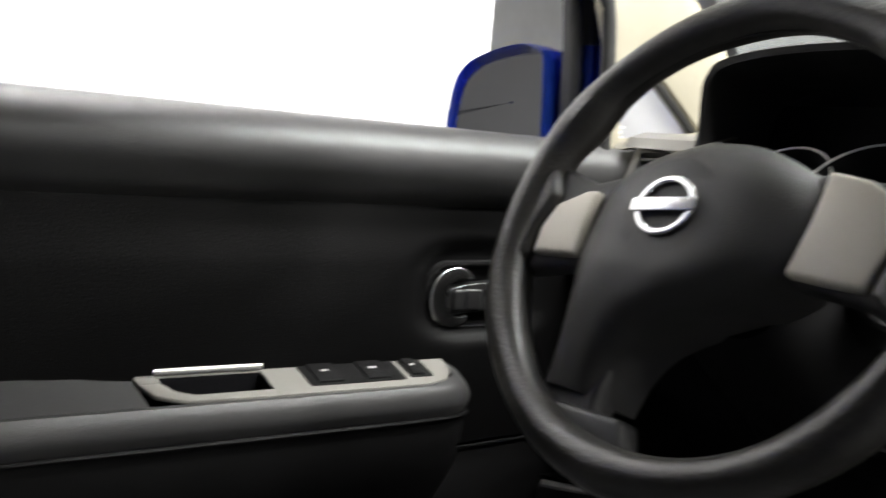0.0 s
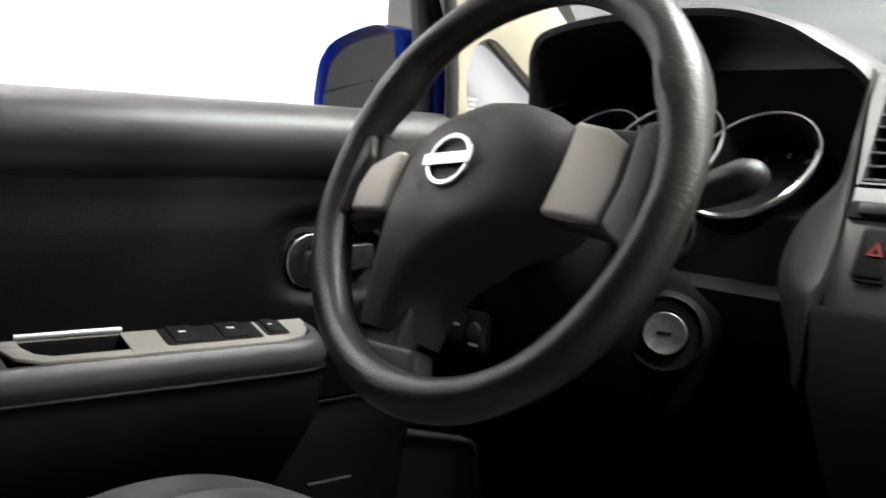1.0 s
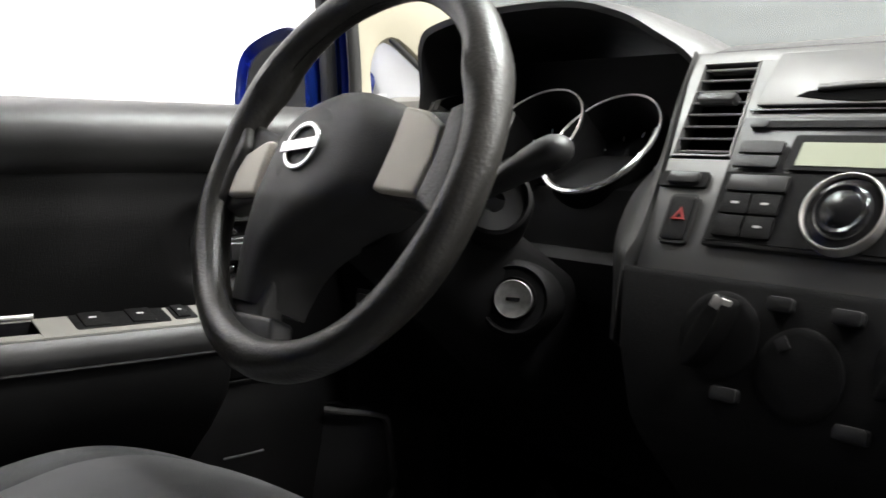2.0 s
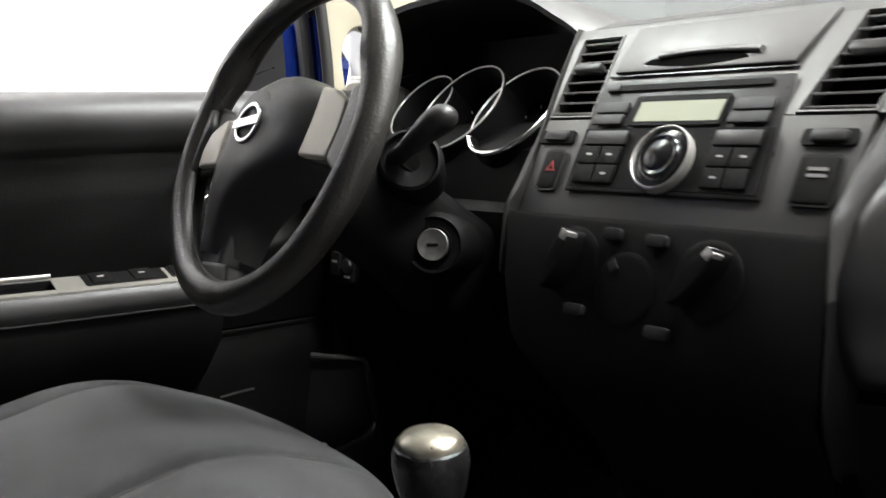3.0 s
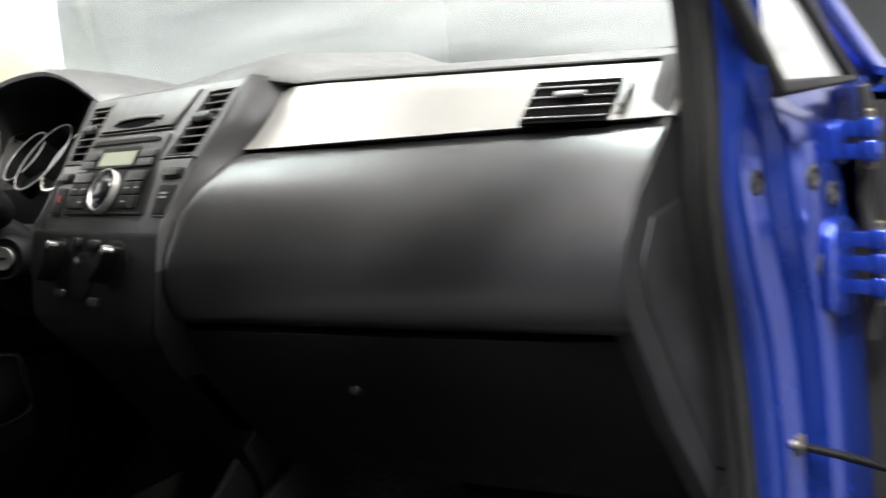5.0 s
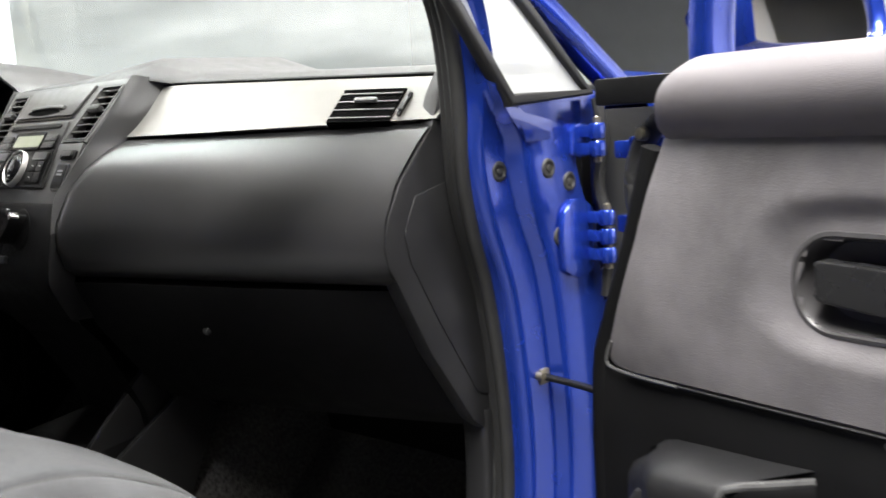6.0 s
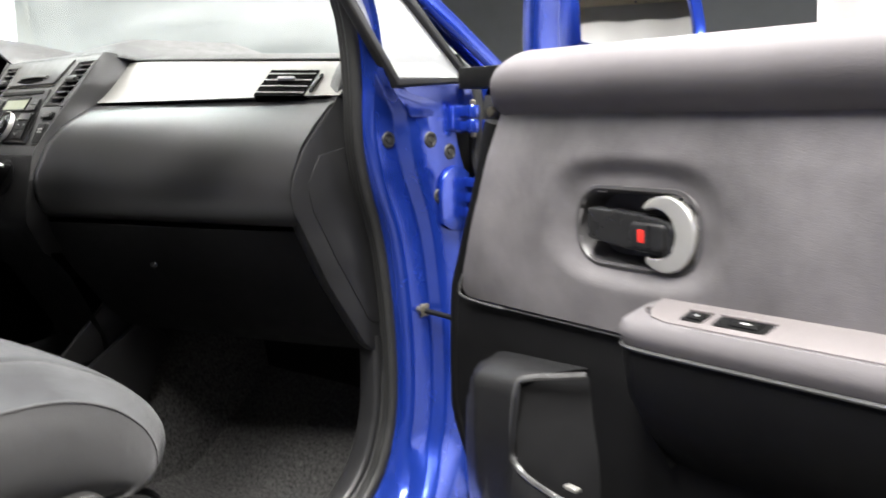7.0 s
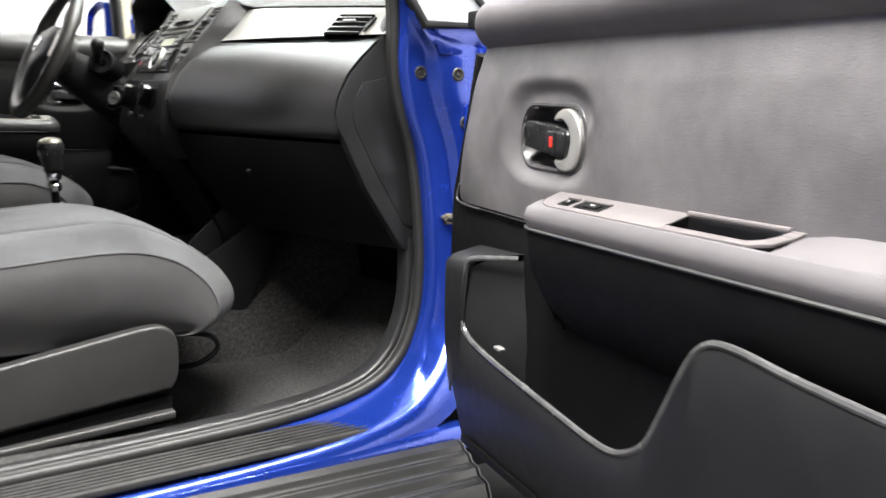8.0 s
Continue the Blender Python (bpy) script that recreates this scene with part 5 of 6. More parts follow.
    part("base", rbox(cx - 0.2, cx + 0.2, sy - 0.66, sy - 0.10, 0.25, 0.43 + dz, 0.01), BLACK, s)
    loop = smoothline([(cx + 0.21, sy - 0.10, 0.40 + dz), (cx + 0.235, sy - 0.045, 0.395 + dz), (cx + 0.235, sy - 0.030, 0.37 + dz), (cx + 0.225, sy - 0.06, 0.345 + dz), (cx + 0.20, sy - 0.10, 0.335 + dz)], 5)
    part("adjuster_loop", tube([(p.x, p.y + 0.004, p.z + 0.022) for p in loop], 0.0052, 8), BLACK, s, "black seat adjuster loop")
    # backrest and head restraint
    rows = []
    for z, y, w in ((0.45, -0.70, 0.23), (0.52, -0.665, 0.25), (0.70, -0.71, 0.255), (0.90, -0.775, 0.245), (1.05, -0.83, 0.21), (1.11, -0.87, 0.16)):
        row = []
        for j in range(17):
            u = -1 + 2 * j / 16
            row.append((cx + w * u, sy + y + 0.035 * (1 if abs(u) > 0.7 else 0.3) * math.cos(u * 1.2), z + dz))
        row += [(cx + w * u, sy + y - 0.11, z + dz) for u in (0.95, 0.0, -0.95)]
        rows.append(row)
    part("backrest", grid(rows, close_v=True, caps=True), FABRIC, s, "grey suede-like backrest")
    part("head_restraint", rbox(cx - 0.12, cx + 0.12, sy - 1.0, sy - 0.9, 1.14 + dz, 1.29 + dz, 0.035, None, 4), FABRIC, s)
    for hx in (-0.05, 0.05):
        part("post", tube([(cx + hx, sy - 0.94, 1.05 + dz), (cx + hx, sy - 0.95, 1.18 + dz)], 0.006, 8), CHROME, s)
    return s


seat(0.355, -0.040, 0.0, "grey suede-like front passenger seat with a plastic side shield")
seat(-0.380, -0.105, 0.042, "grey suede-like driver's seat behind the steering wheel", 0.15, 0.20)


# ---- doors ----
def door(side, m, arm_dz, cup, nose, label, switches, plate_mat):
    """A front door in its own frame: x from the hinges to the lock, y towards the outside, z up; m lays it in the place. side mirrors it."""
    def T(bm):
        bm.transform(m)
        return bm

    def L(p):
        return m @ Vector(p)

    d = thing("front_door", L((0.0, 0.05, 0.3)), label, "car door", "front doors")
    s = side  # y of the cabin side is -s
    # the shaded driver's door takes the darkened copies of the trim
    roll_mat, cloth_mat = (DOORROLL, DOORCLOTH) if s > 0 else (SHADEROLL, SHADECLOTH)
    END = 1.02
    hu, hz, hs = (0.293, 0.781, 0.91) if s > 0 else (0.333, 0.816, 0.68)

    def Y(w):
        return -s * w

    def edge_u(z):
        """How far back the trim's front edge lies at a height."""
        return float(np.interp(z, [0.30, 0.40, 0.50, 0.58, 0.67, 0.72, 0.80, 0.905, 0.98], [0.16, 0.02, -0.035, -0.035, -0.030, -0.010, 0.022, 0.055, 0.08]))

    us = [0, 0.012, 0.03, 0.06, 0.12, 0.20, 0.28, 0.36, 0.44, 0.55, 0.70, 0.85, 1.0]
    # belt roll
    rows = []
    for f in us:
        row = []
        for z, w, _ in smoothline([(b_, a_, 0) for a_, b_ in ((0.002, 0.898), (0.008, 0.903), (0.023, 0.915), (0.033, 0.935), (0.031, 0.955), (0.017, 0.970), (0.000, 0.977), (-0.02, 0.976), (-0.045, 0.965))], 3):
            u0 = edge_u(z) + 0.016 * max(0, (z - 0.945) / 0.032) ** 2
            end = 0.008 if f == 0 else 0.002 if f == us[1] else 0
            row.append((lerp(u0, END, f), Y(w - end), z))
        rows.append(row)
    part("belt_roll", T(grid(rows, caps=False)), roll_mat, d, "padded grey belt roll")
    # main panel
    zs = [0.903, 0.885, 0.85, 0.82, 0.79, 0.76, 0.73, 0.70, 0.675, 0.660]
    rows = []
    fine_u = sorted(set([0.0, 0.03, 0.07, 0.10] + [round(0.12 + 0.01 * k, 3) for k in range(34)] + [0.50, 0.55, 0.65, 0.75, 0.85, 0.95, 1.0]))
    for f in fine_u:
        row = []
        for z in np.linspace(0.9025, 0.660, 49):
            u0 = edge_u(z) + 0.018 * max(0, (0.688 - z) / 0.028) ** 2
            u = lerp(u0, END, f)
            w = 0.006 + 0.010 * math.sin(math.pi * (0.905 - z) / 0.26) + 0.004 * min(1, max(0, (0.9025 - z) / 0.05))
            if f == 0:
                w -= 0.006
            # dish round the handle
            dx, dz_ = (u - hu + 0.005) / (0.132 * hs), (z - hz - 0.004) / (0.0725 * hs)
            rr = abs(dx) ** 3 + abs(dz_) ** 3
            if rr < 1.3:
                w -= 0.011 * (1 - min(1, max(0, (rr - 0.5) / 0.8))) ** 1.5
            if z < 0.664:
                w -= 0.006
            row.append((u, Y(w), z))
        rows.append(row)
    up = grid(rows)
    bmesh.ops.delete(up, geom=[fc for fc in up.faces if abs((fc.calc_center_median().x - hu + 0.004) / (0.0923 * hs)) ** 4 + abs((fc.calc_center_median().z - hz + 0.001) / (0.044 * hs)) ** 4 < 1], context="FACES")
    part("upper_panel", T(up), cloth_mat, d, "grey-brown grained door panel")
    seam = [Vector(p) for p in ((edge_u(0.70) - 0.001, Y(0.010), 0.692), (edge_u(0.68) + 0.001, Y(0.0115), 0.676), (edge_u(0.67) + 0.010, Y(0.0125), 0.665), (0.02, Y(0.0125), 0.661), (0.07, Y(0.0125), 0.6605))]
    part("panel_welt", T(tube(smoothline(seam, 4), 0.0020, 6)), STACK if s > 0 else BLACK, d, "bright corner of the panel edge")
    part("panel_groove", T(tube([(lerp(0.07, 0.42, k / 8), Y(0.0115), 0.6605) for k in range(9)], 0.0014, 6)), GREYP if s > 0 else BLACK, d)
    # lower panel
    rows = []
    for f in us:
        row = []
        for w, z in ((0.000, 0.664), (0.006, 0.655), (0.008, 0.60), (0.008, 0.52), (0.010, 0.45), (0.012, 0.38), (0.010, 0.33), (-0.02, 0.318)):
            row.append((lerp(edge_u(z) - 0.006, END, f), Y(w), z))
        rows.append(row)
    part("lower_panel", T(grid(rows)), BLACK, d, "black grained lower door panel")
    # black edging between trim and metal at the front
    ed = [(edge_u(z) - 0.013, Y(-0.002), z) for z in np.linspace(0.893, 0.34, 24)]
    part("edge_moulding", T(sweep(ed, round_section(0.022, 0.022, 0.007), (0, 1, 0))), BLACK, d, "black rubber edge moulding")
    # metal shell
    rows = []
    for f in (0, 0.01, 0.3, 0.6, 1.0):
        u0 = -0.055
        row = []
        for w, z, du in ((-0.004, 0.955, 0.10), (-0.030, 0.90, 0.06), (-0.030, 0.70, -0.015), (-0.012, 0.52, -0.03), (-0.012, 0.34, 0.06), (-0.04, 0.30, 0.08), (-0.10, 0.30, 0.06), (-0.125, 0.50, -0.02), (-0.13, 0.70, -0.01), (-0.115, 0.90, 0.04), (-0.085, 0.955, 0.09)):
            row.append((lerp(u0 + du + 0.02, END + 0.01, f), Y(w), z))
        rows.append(row)
    part("door_shell", T(grid(rows, close_v=True, caps=True)), BLUE, d, "blue painted door metal")
    # hinge leaves and wiring boot on the front end
    for lz in (0.885, 0.80):
        part("hinge", T(join(rbox(-0.070, -0.005, Y(-0.085) - 0.006, Y(-0.085) + 0.006, lz - 0.015, lz + 0.015, 0.004), rbox(-0.100, -0.06, Y(-0.095) - 0.008, Y(-0.095) + 0.008, lz - 0.010, lz + 0.010, 0.003))), BLUE, d, "blue painted hinge")
    for bu, bz in ((-0.006, 0.905), (-0.030, 0.765)):
        part("bolt", T(lathe([(0.0075, -0.004), (0.0075, 0.002), (0.0055, 0.005), (0.0005, 0.0055)], basis((bu, Y(-0.033), bz), (1, 0, 0), (0, 0, 1), (0, -s, 0)), 12)), ZINC, d, "greasy steel bolt")
    boot = smoothline([(0.03, Y(-0.05), 0.93), (-0.02, Y(-0.055), 0.90), (-0.035, Y(-0.05), 0.85), (-0.02, Y(-0.045), 0.80), (-0.03, Y(-0.05), 0.74), (0.0, Y(-0.04), 0.70)], 4)
    part("wiring_boot", T(sweep(boot, disc_section(0.012, 10))), RUBBER, d, "black rubber wiring boot")
    # black corner piece above the hinges
    part("corner_gasket", T(rbox(-0.05, 0.085, min(Y(-0.01), Y(-0.07)), max(Y(-0.01), Y(-0.07)), 0.936, 0.964, 0.004)), BLACK, d)
    # window frame
    fr = smoothline([(0.070, Y(-0.055), 0.95), (0.072, Y(-0.052), 1.02), (0.10, Y(-0.045), 1.10), (0.25, Y(-0.02), 1.22), (0.45, Y(0.0), 1.33), (0.70, Y(0.01), 1.385), (0.98, Y(0.01), 1.39)], 5)
    if s < 0:
        fr = smoothline([(0.147, Y(-0.050), 0.95), (0.152, Y(-0.047), 1.02), (0.161, Y(-0.044), 1.10), (0.180, Y(-0.038), 1.165), (0.235, Y(-0.026), 1.225), (0.34, Y(-0.01), 1.28), (0.50, Y(0.0), 1.34), (0.70, Y(0.01), 1.385), (0.98, Y(0.01), 1.39)], 5)
    part("window_frame", T(sweep(fr[:10], round_section(0.030, 0.040, 0.006), (0, 1, 0))), BLUE, d, "blue door window frame post")
    part("upper_frame", T(sweep(fr[9:], round_section(0.030, 0.040, 0.006), (0, 1, 0))), BLUE if s > 0 else RUBBER, d, "upper door window frame")
    fr2 = [(p.x + 0.026, p.y + Y(0.004), p.z - 0.004) for p in fr]
    part("glass_channel", T(sweep(fr2[9:] if s > 0 else fr2, round_section(0.016, 0.020, 0.004), (0, 1, 0))), RUBBER, d, "black glass run channel")
    part("rear_post", T(rbox(0.965, 1.015, min(Y(-0.04), Y(0.01)), max(Y(-0.04), Y(0.01)), 0.95, 1.40, 0.01)), BLUE, d)
    # inner handle: recess cup, lever, ring
    HM = m @ basis((hu, Y(0.0085), hz), (1, 0, 0), (0, 0, 1), (0, -s, 0))
    if s < 0:
        HM = m @ basis((hu, Y(0.0085), hz), (1, 0, 0), (0, 0, 1), (0, 1, 0))
    HM = HM @ Matrix.Translation((-0.006, 0, 0)) @ Matrix.Scale(hs, 4)
    ro = rrect(-0.096, 0.102, -0.050, 0.047, 0.042, 8)
    ri = rrect(-0.090, 0.096, -0.0445, 0.041, 0.038, 8)
    cup_rows = [[HM @ Vector((x * 1.05, y * 1.07, -0.006)) for x, y in ro], [HM @ Vector((x * 1.01, y * 1.015, 0.0008)) for x, y in ro], [HM @ Vector((lerp(a, b, 0.5), lerp(c, e, 0.5), 0.0016)) for (a, c), (b, e) in zip(ro, ri)], [HM @ Vector((x, y, -0.002)) for x, y in ri], [HM @ Vector((x * 0.97, y * 0.95, -0.012)) for x, y in ri], [HM @ Vector((x * 0.88, y * 0.84, -0.0185)) for x, y in ri], [HM @ Vector((x * 0.02, y * 0.02, -0.0195)) for x, y in ri]]
    if s > 0:
        cup_rows[4:] = [[HM @ Vector((x * 0.97, y * 0.95, -0.016)) for x, y in ri], [HM @ Vector((x * 0.9, y * 0.86, -0.030)) for x, y in ri], [HM @ Vector((x * 0.02, y * 0.02, -0.031)) for x, y in ri]]
    hd = part("handle_cup", grid(cup_rows, close_v=True, caps=False), CUPM if s > 0 else BLACK, d, "dark recessed handle cup")
    # crescent: an outer arc, and an inner one set back towards the hinges
    oa = [(0.051 + 0.0445 * math.cos(a), -0.003 + 0.0435 * math.sin(a)) for a in np.radians(np.linspace(138, -128, 34))]
    ia = [(0.036 + 0.031 * math.cos(a), -0.003 + 0.0285 * math.sin(a)) for a in np.radians(np.linspace(-112, 118, 26))]
    part("handle_ring", prism(oa + ia, -0.012, 0.0065, HM, 0.0045, 4), SATIN if s > 0 else CHROME, hd, "satin silver crescent ring")
    lev = [(-0.070, 0.018), (-0.066, 0.021), (-0.02, 0.019), (0.03, 0.016), (0.058, 0.011), (0.064, 0.004), (0.064, -0.022), (0.056, -0.028), (0.01, -0.025), (-0.064, -0.018), (-0.070, -0.014)]
    part("lever", prism(lev, -0.012, 0.0075, HM, 0.005, 3), HANDLE, hd, "black door lever")
    part("lock_button", prism(rrect(0.004, 0.056, -0.022, 0.009, 0.006), 0.004, 0.0120, HM, 0.004, 3), GREYP, hd, "grey lock button")
    part("button_groove", rbox(0.033, 0.036, -0.020, 0.007, 0.0115, 0.0124, 0.0002, HM), GLOSS, hd)
    if s > 0:
        part("lock_mark", rbox(0.0175, 0.0265, -0.014, 0.001, 0.006, 0.0124, 0.0005, HM), RED, hd, "red unlocked mark")
    # armrest: a padded roll carried round a plan line, the smooth plate inside it, the pull cup through the plate
    TL = 0.33
    zp = 0.692 + arm_dz
    c0, c1 = cup
    e1 = c1 + 0.022
    n0, p0 = nose

    def za(u, w):
        return zp + TL * (0.055 - w) + 0.0185 * u

    W = 0.069
    plan = smoothline([(n0 + 0.004, 0.006, 0), (n0, 0.024, 0), (n0 + 0.003, 0.042, 0), (n0 + 0.014, 0.057, 0), (n0 + 0.036, W - 0.003, 0), (n0 + 0.075, W, 0)], 4) + [Vector((lerp(n0 + 0.12, END, k / 14), W, 0)) for k in range(15)]
    rows, under, pipe = [], [], []
    for k, q in enumerate(plan):
        a, b = plan[max(k - 1, 0)], plan[min(k + 1, len(plan) - 1)]
        t_ = (b - a).normalized()
        nx, ny = -t_.y, t_.x          # outwards, away from the panel
        if ny < 0 or (abs(ny) < 1e-6 and nx > 0):
            nx, ny = -nx, -ny
        nx = -abs(nx)
        front = min(1, max(0, (q.x - n0) / 0.09))
        inset = lerp(p0 - n0, 0.0125, front ** 0.5)
        zo = za(q.x, 0.055) + 0.002

        def at(d, z):
            return (q.x + nx * d, Y(max(q.y + ny * d, 0.004)), z)

        zi = za(q.x, q.y - 0.012)
        rows.append([at(-inset - 0.008, za(q.x, max(0.0, q.y - ny * inset)) - 0.006), at(-inset, za(q.x, max(0.0, q.y - ny * inset)) + 0.0015), at(-inset * 0.55, lerp(zi, zo, 0.5)), at(-0.0035, zo - 0.006), at(0, zo - 0.015), at(-0.001, zo - 0.022), at(-0.005, zo - 0.031)])
        under.append([at(-0.0055, zo - 0.030), at(-0.004, zo - 0.045), at(-0.010, zo - 0.085), at(-0.030, zo - 0.125), at(-0.055, zo - 0.16)])
        pipe.append(at(-0.0025, zo - 0.0315))
    part("armrest", T(grid(rows)), roll_mat, d, "grey grained armrest edge")
    part("armrest_base", T(grid(under)), BLACK, d, "black armrest underside")
    part("armrest_piping", T(tube(pipe, 0.0022, 6)), STACK if s > 0 else BLACK, d)
    rows = []
    for k in range(9):
        u = lerp(e1 - 0.004, END, k / 8)
        rise = min(1, k / 1.5)
        rows.append([(u, Y(0.006), za(u, 0.006) + 0.020 * rise), (u, Y(0.014), za(u, 0.014) + 0.008 * rise), (u, Y(0.024), za(u, 0.024) + 0.005 * rise), (u, Y(0.042), za(u, 0.042) + 0.004 * rise), (u, Y(0.0575), za(u, 0.0575) + 0.0010)])
    part("armrest_pad", T(grid(rows)), roll_mat, d, "grey padded armrest top")
    PMt = m @ basis((0, 0, 0.055 * TL), (1, 0, 0.0185), (0, -s, -TL), (0, 0, 1))
    H0, H1, OUT = 0.0215, 0.048, 0.0575

    def plate(poly):
        return prism(poly, zp, zp + 0.0035, PMt, 0.0010)

    part("armrest_plate", join(
        plate([(p0, 0.008), (c0, 0.008), (c0, OUT), (p0 + 0.040, OUT), (p0 + 0.016, OUT - 0.006), (p0 + 0.004, OUT - 0.018), (p0, OUT - 0.034)]),
        plate([(c0, 0.008), (e1 - 0.006, 0.008), (e1 - 0.004, H0), (c0, H0)]),
        plate([(c0, H1), (c1 - 0.022, H1), (c1 - 0.008, 0.042), (c1, 0.030), (e1 - 0.004, 0.030), (e1 - 0.012, 0.046), (e1 - 0.034, OUT - 0.002), (c0, OUT)]),
        plate([(c1, H0), (e1 - 0.003, H0), (e1 - 0.004, 0.030), (c1, 0.030)]),
    ), plate_mat, d, "smooth armrest plate")
    hole = [(c0, H0), (c1, H0), (c1, 0.030), (c1 - 0.008, 0.042), (c1 - 0.022, H1), (c0, H1)]
    cm = Vector(((c0 + c1) / 2, (H0 + H1) / 2))
    cu = part("pull_cup", grid([[PMt @ Vector((cm.x + (x - cm.x) * k, cm.y + (y - cm.y) * k, z)) for x, y in hole] for k, z in ((1.0, zp + 0.002), (0.99, zp - 0.015), (0.97, zp - 0.040), (0.02, zp - 0.042))], close_v=True), GLOSS, d, "black open pull cup")
    part("cup_lip", sweep([PMt @ Vector((lerp(c0 - 0.002, c1 + 0.002, k / 8), H0 - 0.003, zp + (0.0055 if s < 0 else 0.0035))) for k in range(9)], round_section(0.007, 0.006, 0.0022)), SATIN if s < 0 else ARMTOP, cu, "bright cup lip")
    for u0, u1, y0, y1 in switches:
        wl = part("switch_well", prism(rrect(u0, u1, y0, y1, 0.003), zp + 0.002, zp + 0.0041, PMt), BLACK, d, "black window switch panel")
        nsw = max(1, round((u1 - u0) / 0.046))
        part("well_lip", sweep([PMt @ Vector((lerp(u0, u1, k / 4), y0 - 0.001, zp + 0.0045)) for k in range(5)], round_section(0.003, 0.003, 0.001)), plate_mat, wl)
        for k in range(nsw):
            a = lerp(u0, u1, (k + 0.30) / nsw)
            b = lerp(u0, u1, (k + 0.82) / nsw)
            part("window_switch", prism([(a, y0 + 0.003), (b, y0 + 0.003), (b, y1 - 0.003), (a, y1 - 0.003)], zp + 0.003, zp + 0.0058, PMt, 0.0012), BLACK, wl)
            part("marking", prism(rrect(lerp(a, b, 0.35), lerp(a, b, 0.65), (y0 + y1) / 2 - 0.0012, (y0 + y1) / 2 + 0.0012, 0.0005), zp + 0.0055, zp + 0.0061, PMt), PRINT, wl)
    # map pocket in front of the lower panel
    rim_ = smoothline([(0.226, 0.608, -0.054), (0.203, 0.606, -0.030), (0.178, 0.603, -0.007), (0.168, 0.594, -0.001), (0.162, 0.556, 0), (0.159, 0.522, 0), (0.166, 0.498, 0), (0.20, 0.485, 0), (0.30, 0.474, 0), (0.45, 0.463, 0), (0.54, 0.458, 0), (0.59, 0.464, 0), (0.635, 0.49, 0), (0.665, 0.535, 0), (0.695, 0.585, 0), (0.72, 0.612, 0), (0.76, 0.620, 0), (0.85, 0.614, 0), (END, 0.608, 0)], 4)
    rows = []
    for p in [q for q in rim_ if q.z > -0.006]:
        f = (p.x - 0.16) / (END - 0.16)
        ub = lerp(0.13, END, f)
        wd = 0.078 + p.z
        rows.append([(p.x, Y(wd - 0.012), p.y - 0.004), (p.x, Y(wd - 0.004), p.y), (p.x, Y(wd), p.y - 0.006), (lerp(p.x, ub, 0.3), Y(wd + 0.002), lerp(p.y, 0.32, 0.3)), (lerp(p.x, ub, 0.7), Y(wd - 0.004), lerp(p.y, 0.32, 0.7)), (ub, Y(wd - 0.02), 0.315), (ub, Y(0.0), 0.305)])
    pk = part("map_pocket", T(grid(rows)), POCKET, d, "dark grey map pocket")
    part("pocket_rim", T(tube([(p.x, Y(0.074 + p.z), p.y + 0.001) for p in rim_], 0.0042, 8, (0, 1, 0))), RIMM, pk, "shiny rounded pocket rim")
    part("pocket_floor", T(rbox(0.15, END, min(Y(0.0), Y(0.07)), max(Y(0.0), Y(0.07)), 0.325, 0.335, 0.0)), BLACK, pk)
    # speaker pod ahead of the pocket
    rows = []
    top = [(0.016, 0.575), (0.055, 0.600), (0.10, 0.603), (0.16, 0.606), (0.222, 0.610)]

    def umax(w):
        return lerp(0.224, 0.164, min(1, w / 0.074))

    for k in range(17):
        f = k / 16
        w = 0.074 * min(1, 0.35 + f * 1.4)
        row = []
        for ww, zz in ((0.008, 0.004), (w - 0.03, 0.0), (w - 0.010, -0.006), (w - 0.002, -0.014), (w, -0.028)):
            u = lerp(0.012, umax(max(ww, 0)), f)
            row.append((u, Y(ww), float(np.interp(u, [t[0] for t in top], [t[1] for t in top])) + zz))
        ub = lerp(0.012, 0.164, f)
        row += [(ub, Y(w), 0.52), (ub, Y(w * 0.98), 0.45), (lerp(0.05, 0.18, f), Y(w * 0.9), 0.38), (lerp(0.10, 0.2, f), Y(w * 0.7), 0.32), (lerp(0.12, 0.2, f), Y(0.0), 0.305)]
        rows.append(row)
    pod = part("speaker_pod", T(grid(rows)), POCKET, d, "dark grey speaker pod")
    gr = smoothline([(0.030, 0.545, 0), (0.055, 0.565, 0), (0.09, 0.555, 0), (0.115, 0.52, 0), (0.122, 0.47, 0), (0.115, 0.42, 0), (0.09, 0.385, 0), (0.06, 0.38, 0), (0.035, 0.41, 0), (0.022, 0.47, 0), (0.024, 0.51, 0), (0.030, 0.545, 0)], 3)[:-1]
    gp = []
    for kk, ww in ((1.0, 0.0), (0.97, 0.004), (0.7, 0.007), (0.02, 0.008)):
        gp.append([(0.07 + (p.x - 0.07) * kk, Y(0.030 + 0.036 * min(1, (0.07 + (p.x - 0.07) * kk) / 0.1) + ww), 0.47 + (p.y - 0.47) * kk) for p in gr])
    part("speaker_grille", T(grid(gp, close_v=True)), SHIELD, pod, "dark speaker grille")
    rows = []
    for z, du in ((0.604, 0.0), (0.56, 0.006), (0.52, 0.014), (0.488, 0.020), (0.42, 0.022)):
        rows.append([(umax(ww) + du * (1 if ww < 0.06 else 0.2), Y(ww), z - (0.012 if ww > 0.06 and z > 0.6 else 0)) for ww in (0.074, 0.066, 0.045, 0.025, 0.006)])
    part("pod_inner_wall", T(grid(rows)), POCKET, pod)
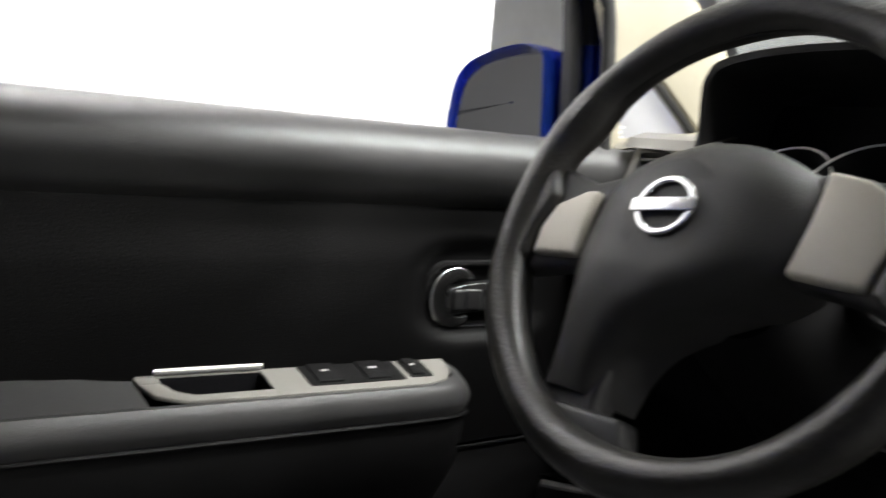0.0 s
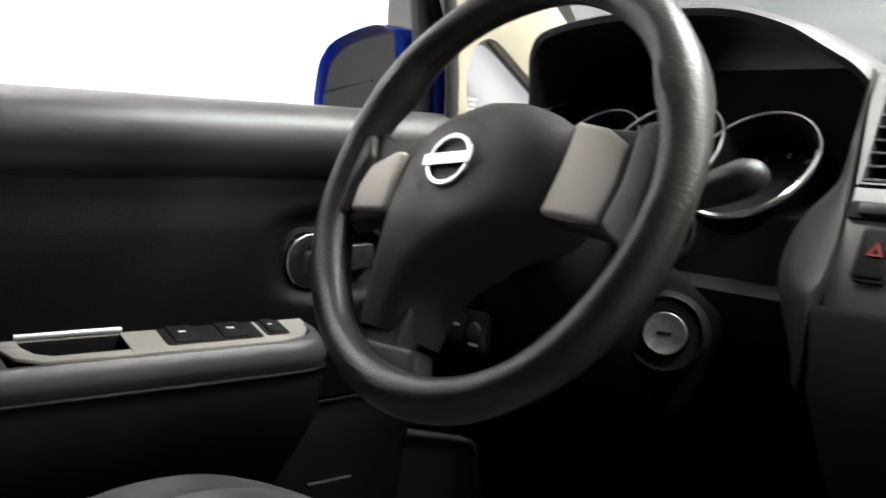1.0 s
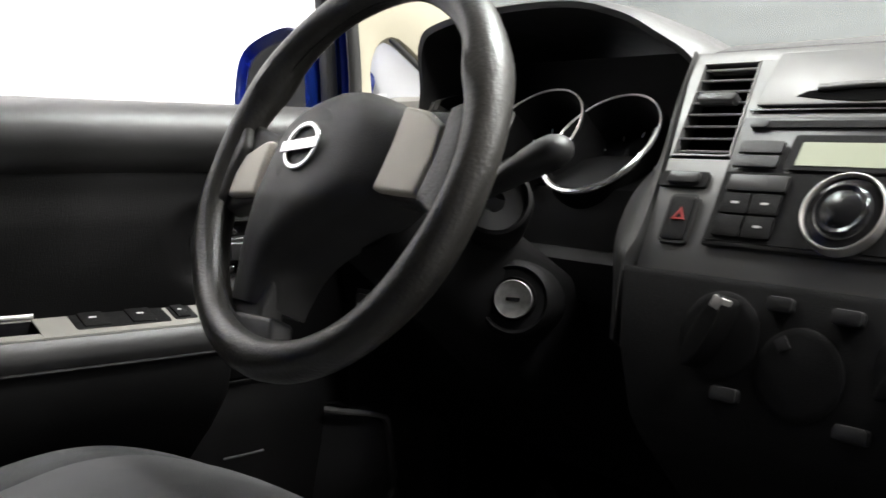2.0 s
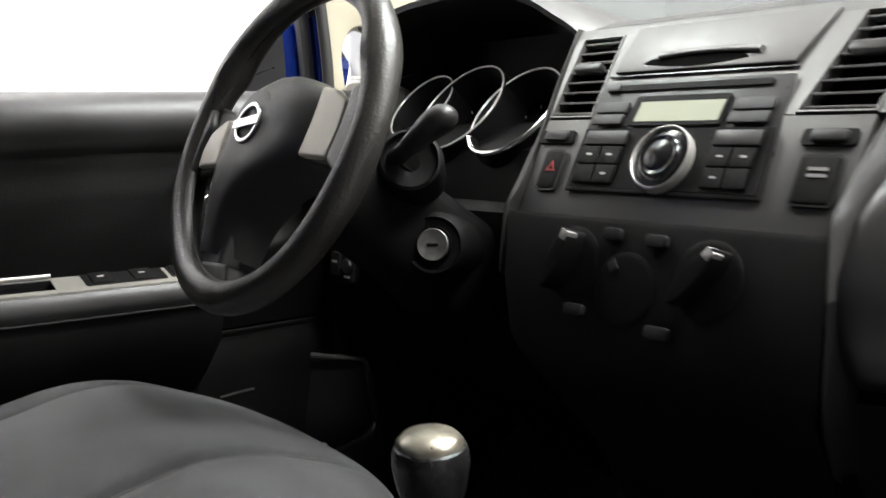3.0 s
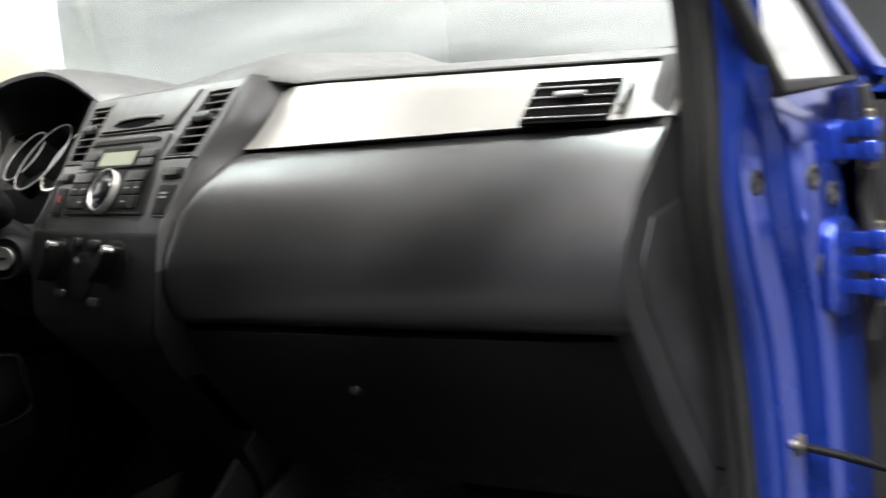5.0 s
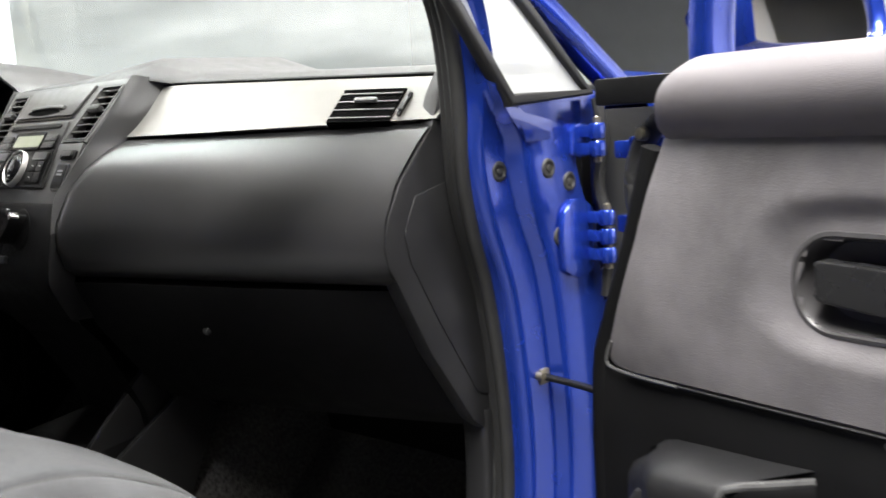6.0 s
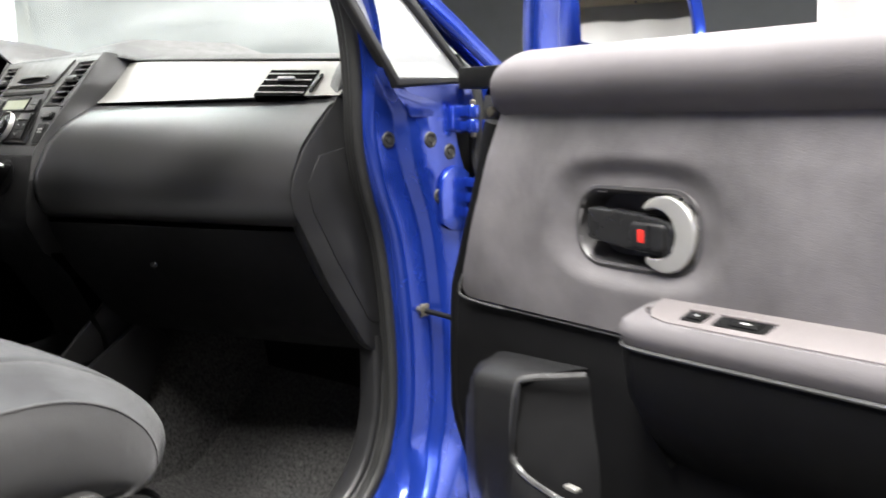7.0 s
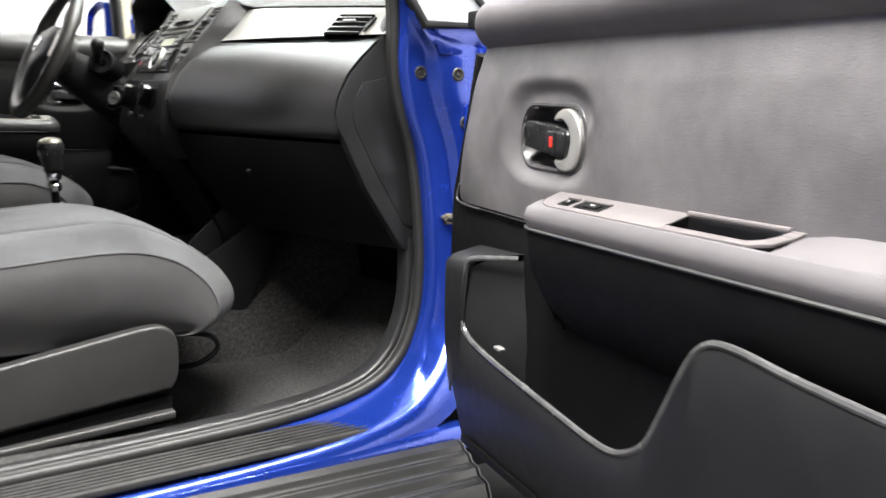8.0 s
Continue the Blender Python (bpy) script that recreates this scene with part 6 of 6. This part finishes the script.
    # glint on the driver's pocket rim, drawn as a thin pale tube
    if s < 0:
        part("pocket_edge", T(tube([(0.338, Y(0.066), 0.592), (0.354, Y(0.054), 0.587), (0.372, Y(0.036), 0.580)], 0.0018, 8)), RIMM, pod, "thin bright tube for the glint on the pocket rim")
    part("clip", T(rbox(0.226, 0.246, min(Y(0.046), Y(0.056)), max(Y(0.046), Y(0.056)), 0.484, 0.489, 0.002)), SATIN, pod, "small bright clip")
    return d


a12 = math.radians(12.0)
PDM = basis((0.90, 0.185, 0), (math.cos(a12), -math.sin(a12), 0), (math.sin(a12), math.cos(a12), 0), (0, 0, 1))
door(1, PDM, 0.0, (0.613, 0.758), (0.300, 0.336), "open passenger door with grey-brown trim and blue metal edges", [(0.386, 0.413, 0.033, 0.050), (0.424, 0.484, 0.033, 0.050)], ARMTOP)
DDM = basis((-0.70, 0.256, 0), (0, -1, 0), (1, 0, 0), (0, 0, 1))
door(-1, DDM, 0.042, (0.572, 0.662), (0.356, 0.378), "closed driver's door with shade-darkened trim and a silver armrest plate", [(0.437, 0.537, 0.0125, 0.049), (0.406, 0.432, 0.0135, 0.047)], LITPLATE)

# door check strap of the open door
cs = thing("door_check", (0.72, 0.262, 0.60), "greasy steel door check strap bolted to the pillar", "door check")
part("bracket", join(rbox(0.712, 0.728, 0.252, 0.272, 0.602, 0.622, 0.003), tube([(0.720, 0.256, 0.598), (0.720, 0.256, 0.630)], 0.005, 10, (1, 0, 0)), tube([(0.714, 0.250, 0.615), (0.734, 0.250, 0.615)], 0.005, 10)), ZINC, cs)
part("strap", sweep(smoothline([(0.722, 0.260, 0.612), (0.79, 0.258, 0.608), (0.87, 0.242, 0.603), (0.93, 0.225, 0.598)], 4), round_section(0.011, 0.006, 0.002)), BLACK, cs, "black check strap")


# ---- door mirrors ----
def side_mirror(m, s, root, label):
    t = thing("door_mirror", m @ Vector((0, 0, 0)), label, "door mirror", "door mirrors")
    out = smoothline([(x, y, 0) for x, y in ((-0.012, -0.055), (0.0, 0.05), (0.022, 0.066), (0.08, 0.072), (0.15, 0.070), (0.195, 0.062), (0.222, 0.040), (0.232, -0.01), (0.228, -0.045), (0.20, -0.058), (0.10, -0.060), (0.02, -0.060), (-0.012, -0.055))], 3)[:-1]
    if s < 0:
        out = [Vector((0.048 + (p.x + 0.012) * 0.754, p.y - 0.12 * max(0, p.x - 0.05) * (p.y > 0), 0)) for p in out]
    c = Vector((0.11, 0.005, 0) if s > 0 else (0.140, 0.005, 0))
    rows = []
    for k, y in ((0.93, 0.045), (0.93, 0.012), (0.96, 0.0), (1.0, -0.004), (1.02, 0.004), (1.03, 0.03), (0.97, 0.06), (0.8, 0.085), (0.45, 0.105), (0.03, 0.112)):
        rows.append([m @ Vector((s * (c.x + (p.x - c.x) * k), y, c.y + (p.y - c.y) * k)) for p in out])
    part("housing", grid(rows, close_v=True), BLUE, t, "blue mirror housing")
    turn = 0.2 if s < 0 else 0.0
    part("mirror_glass", grid([[m @ Vector((s * (c.x + (p.x - c.x) * k), 0.008 + turn * (s * (p.x - c.x) * k + 0.09), c.y + (p.y - c.y) * k)) for p in out] for k in (0.94, 0.5, 0.02)], close_v=True), MIRROR, t, "clear mirror glass")
    if s < 0:
        part("foot", sweep([m @ Vector((-0.105, 0.078, 0.008)), m @ Vector((-0.075, 0.076, 0.008)), m @ Vector((-0.055, 0.074, 0.002)), m @ Vector((-0.020, 0.070, -0.010))], round_section(0.050, 0.080, 0.024, 5), scale=[1.1, 1.1, 0.95, 0.7]), BLUE, t)
        return t
    part("foot", sweep([m @ Vector((s * (root + 0.06), 0.066, -0.005)), m @ Vector((s * (root + 0.03), 0.066, -0.012)), m @ Vector((s * root, 0.066, -0.03))], round_section(0.07, 0.085, 0.02), scale=[1.1, 1.0, 0.75]), BLUE, t)
    return t


side_mirror(basis((-0.722, 0.065, 1.012), (0.82, 0.10, 0), (-0.12, 0.99, 0), (0, 0, 1)), -1, 0.035, "blue driver's door mirror seen through the window")
side_mirror(basis((0.985, 0.300, 1.045), (0.21, 0.977, 0), (-0.977, 0.21, 0), (0, 0, 1)) @ Matrix.Rotation(math.radians(-10), 4, "X"), 1, 0.01, "blue passenger door mirror beyond the open door")
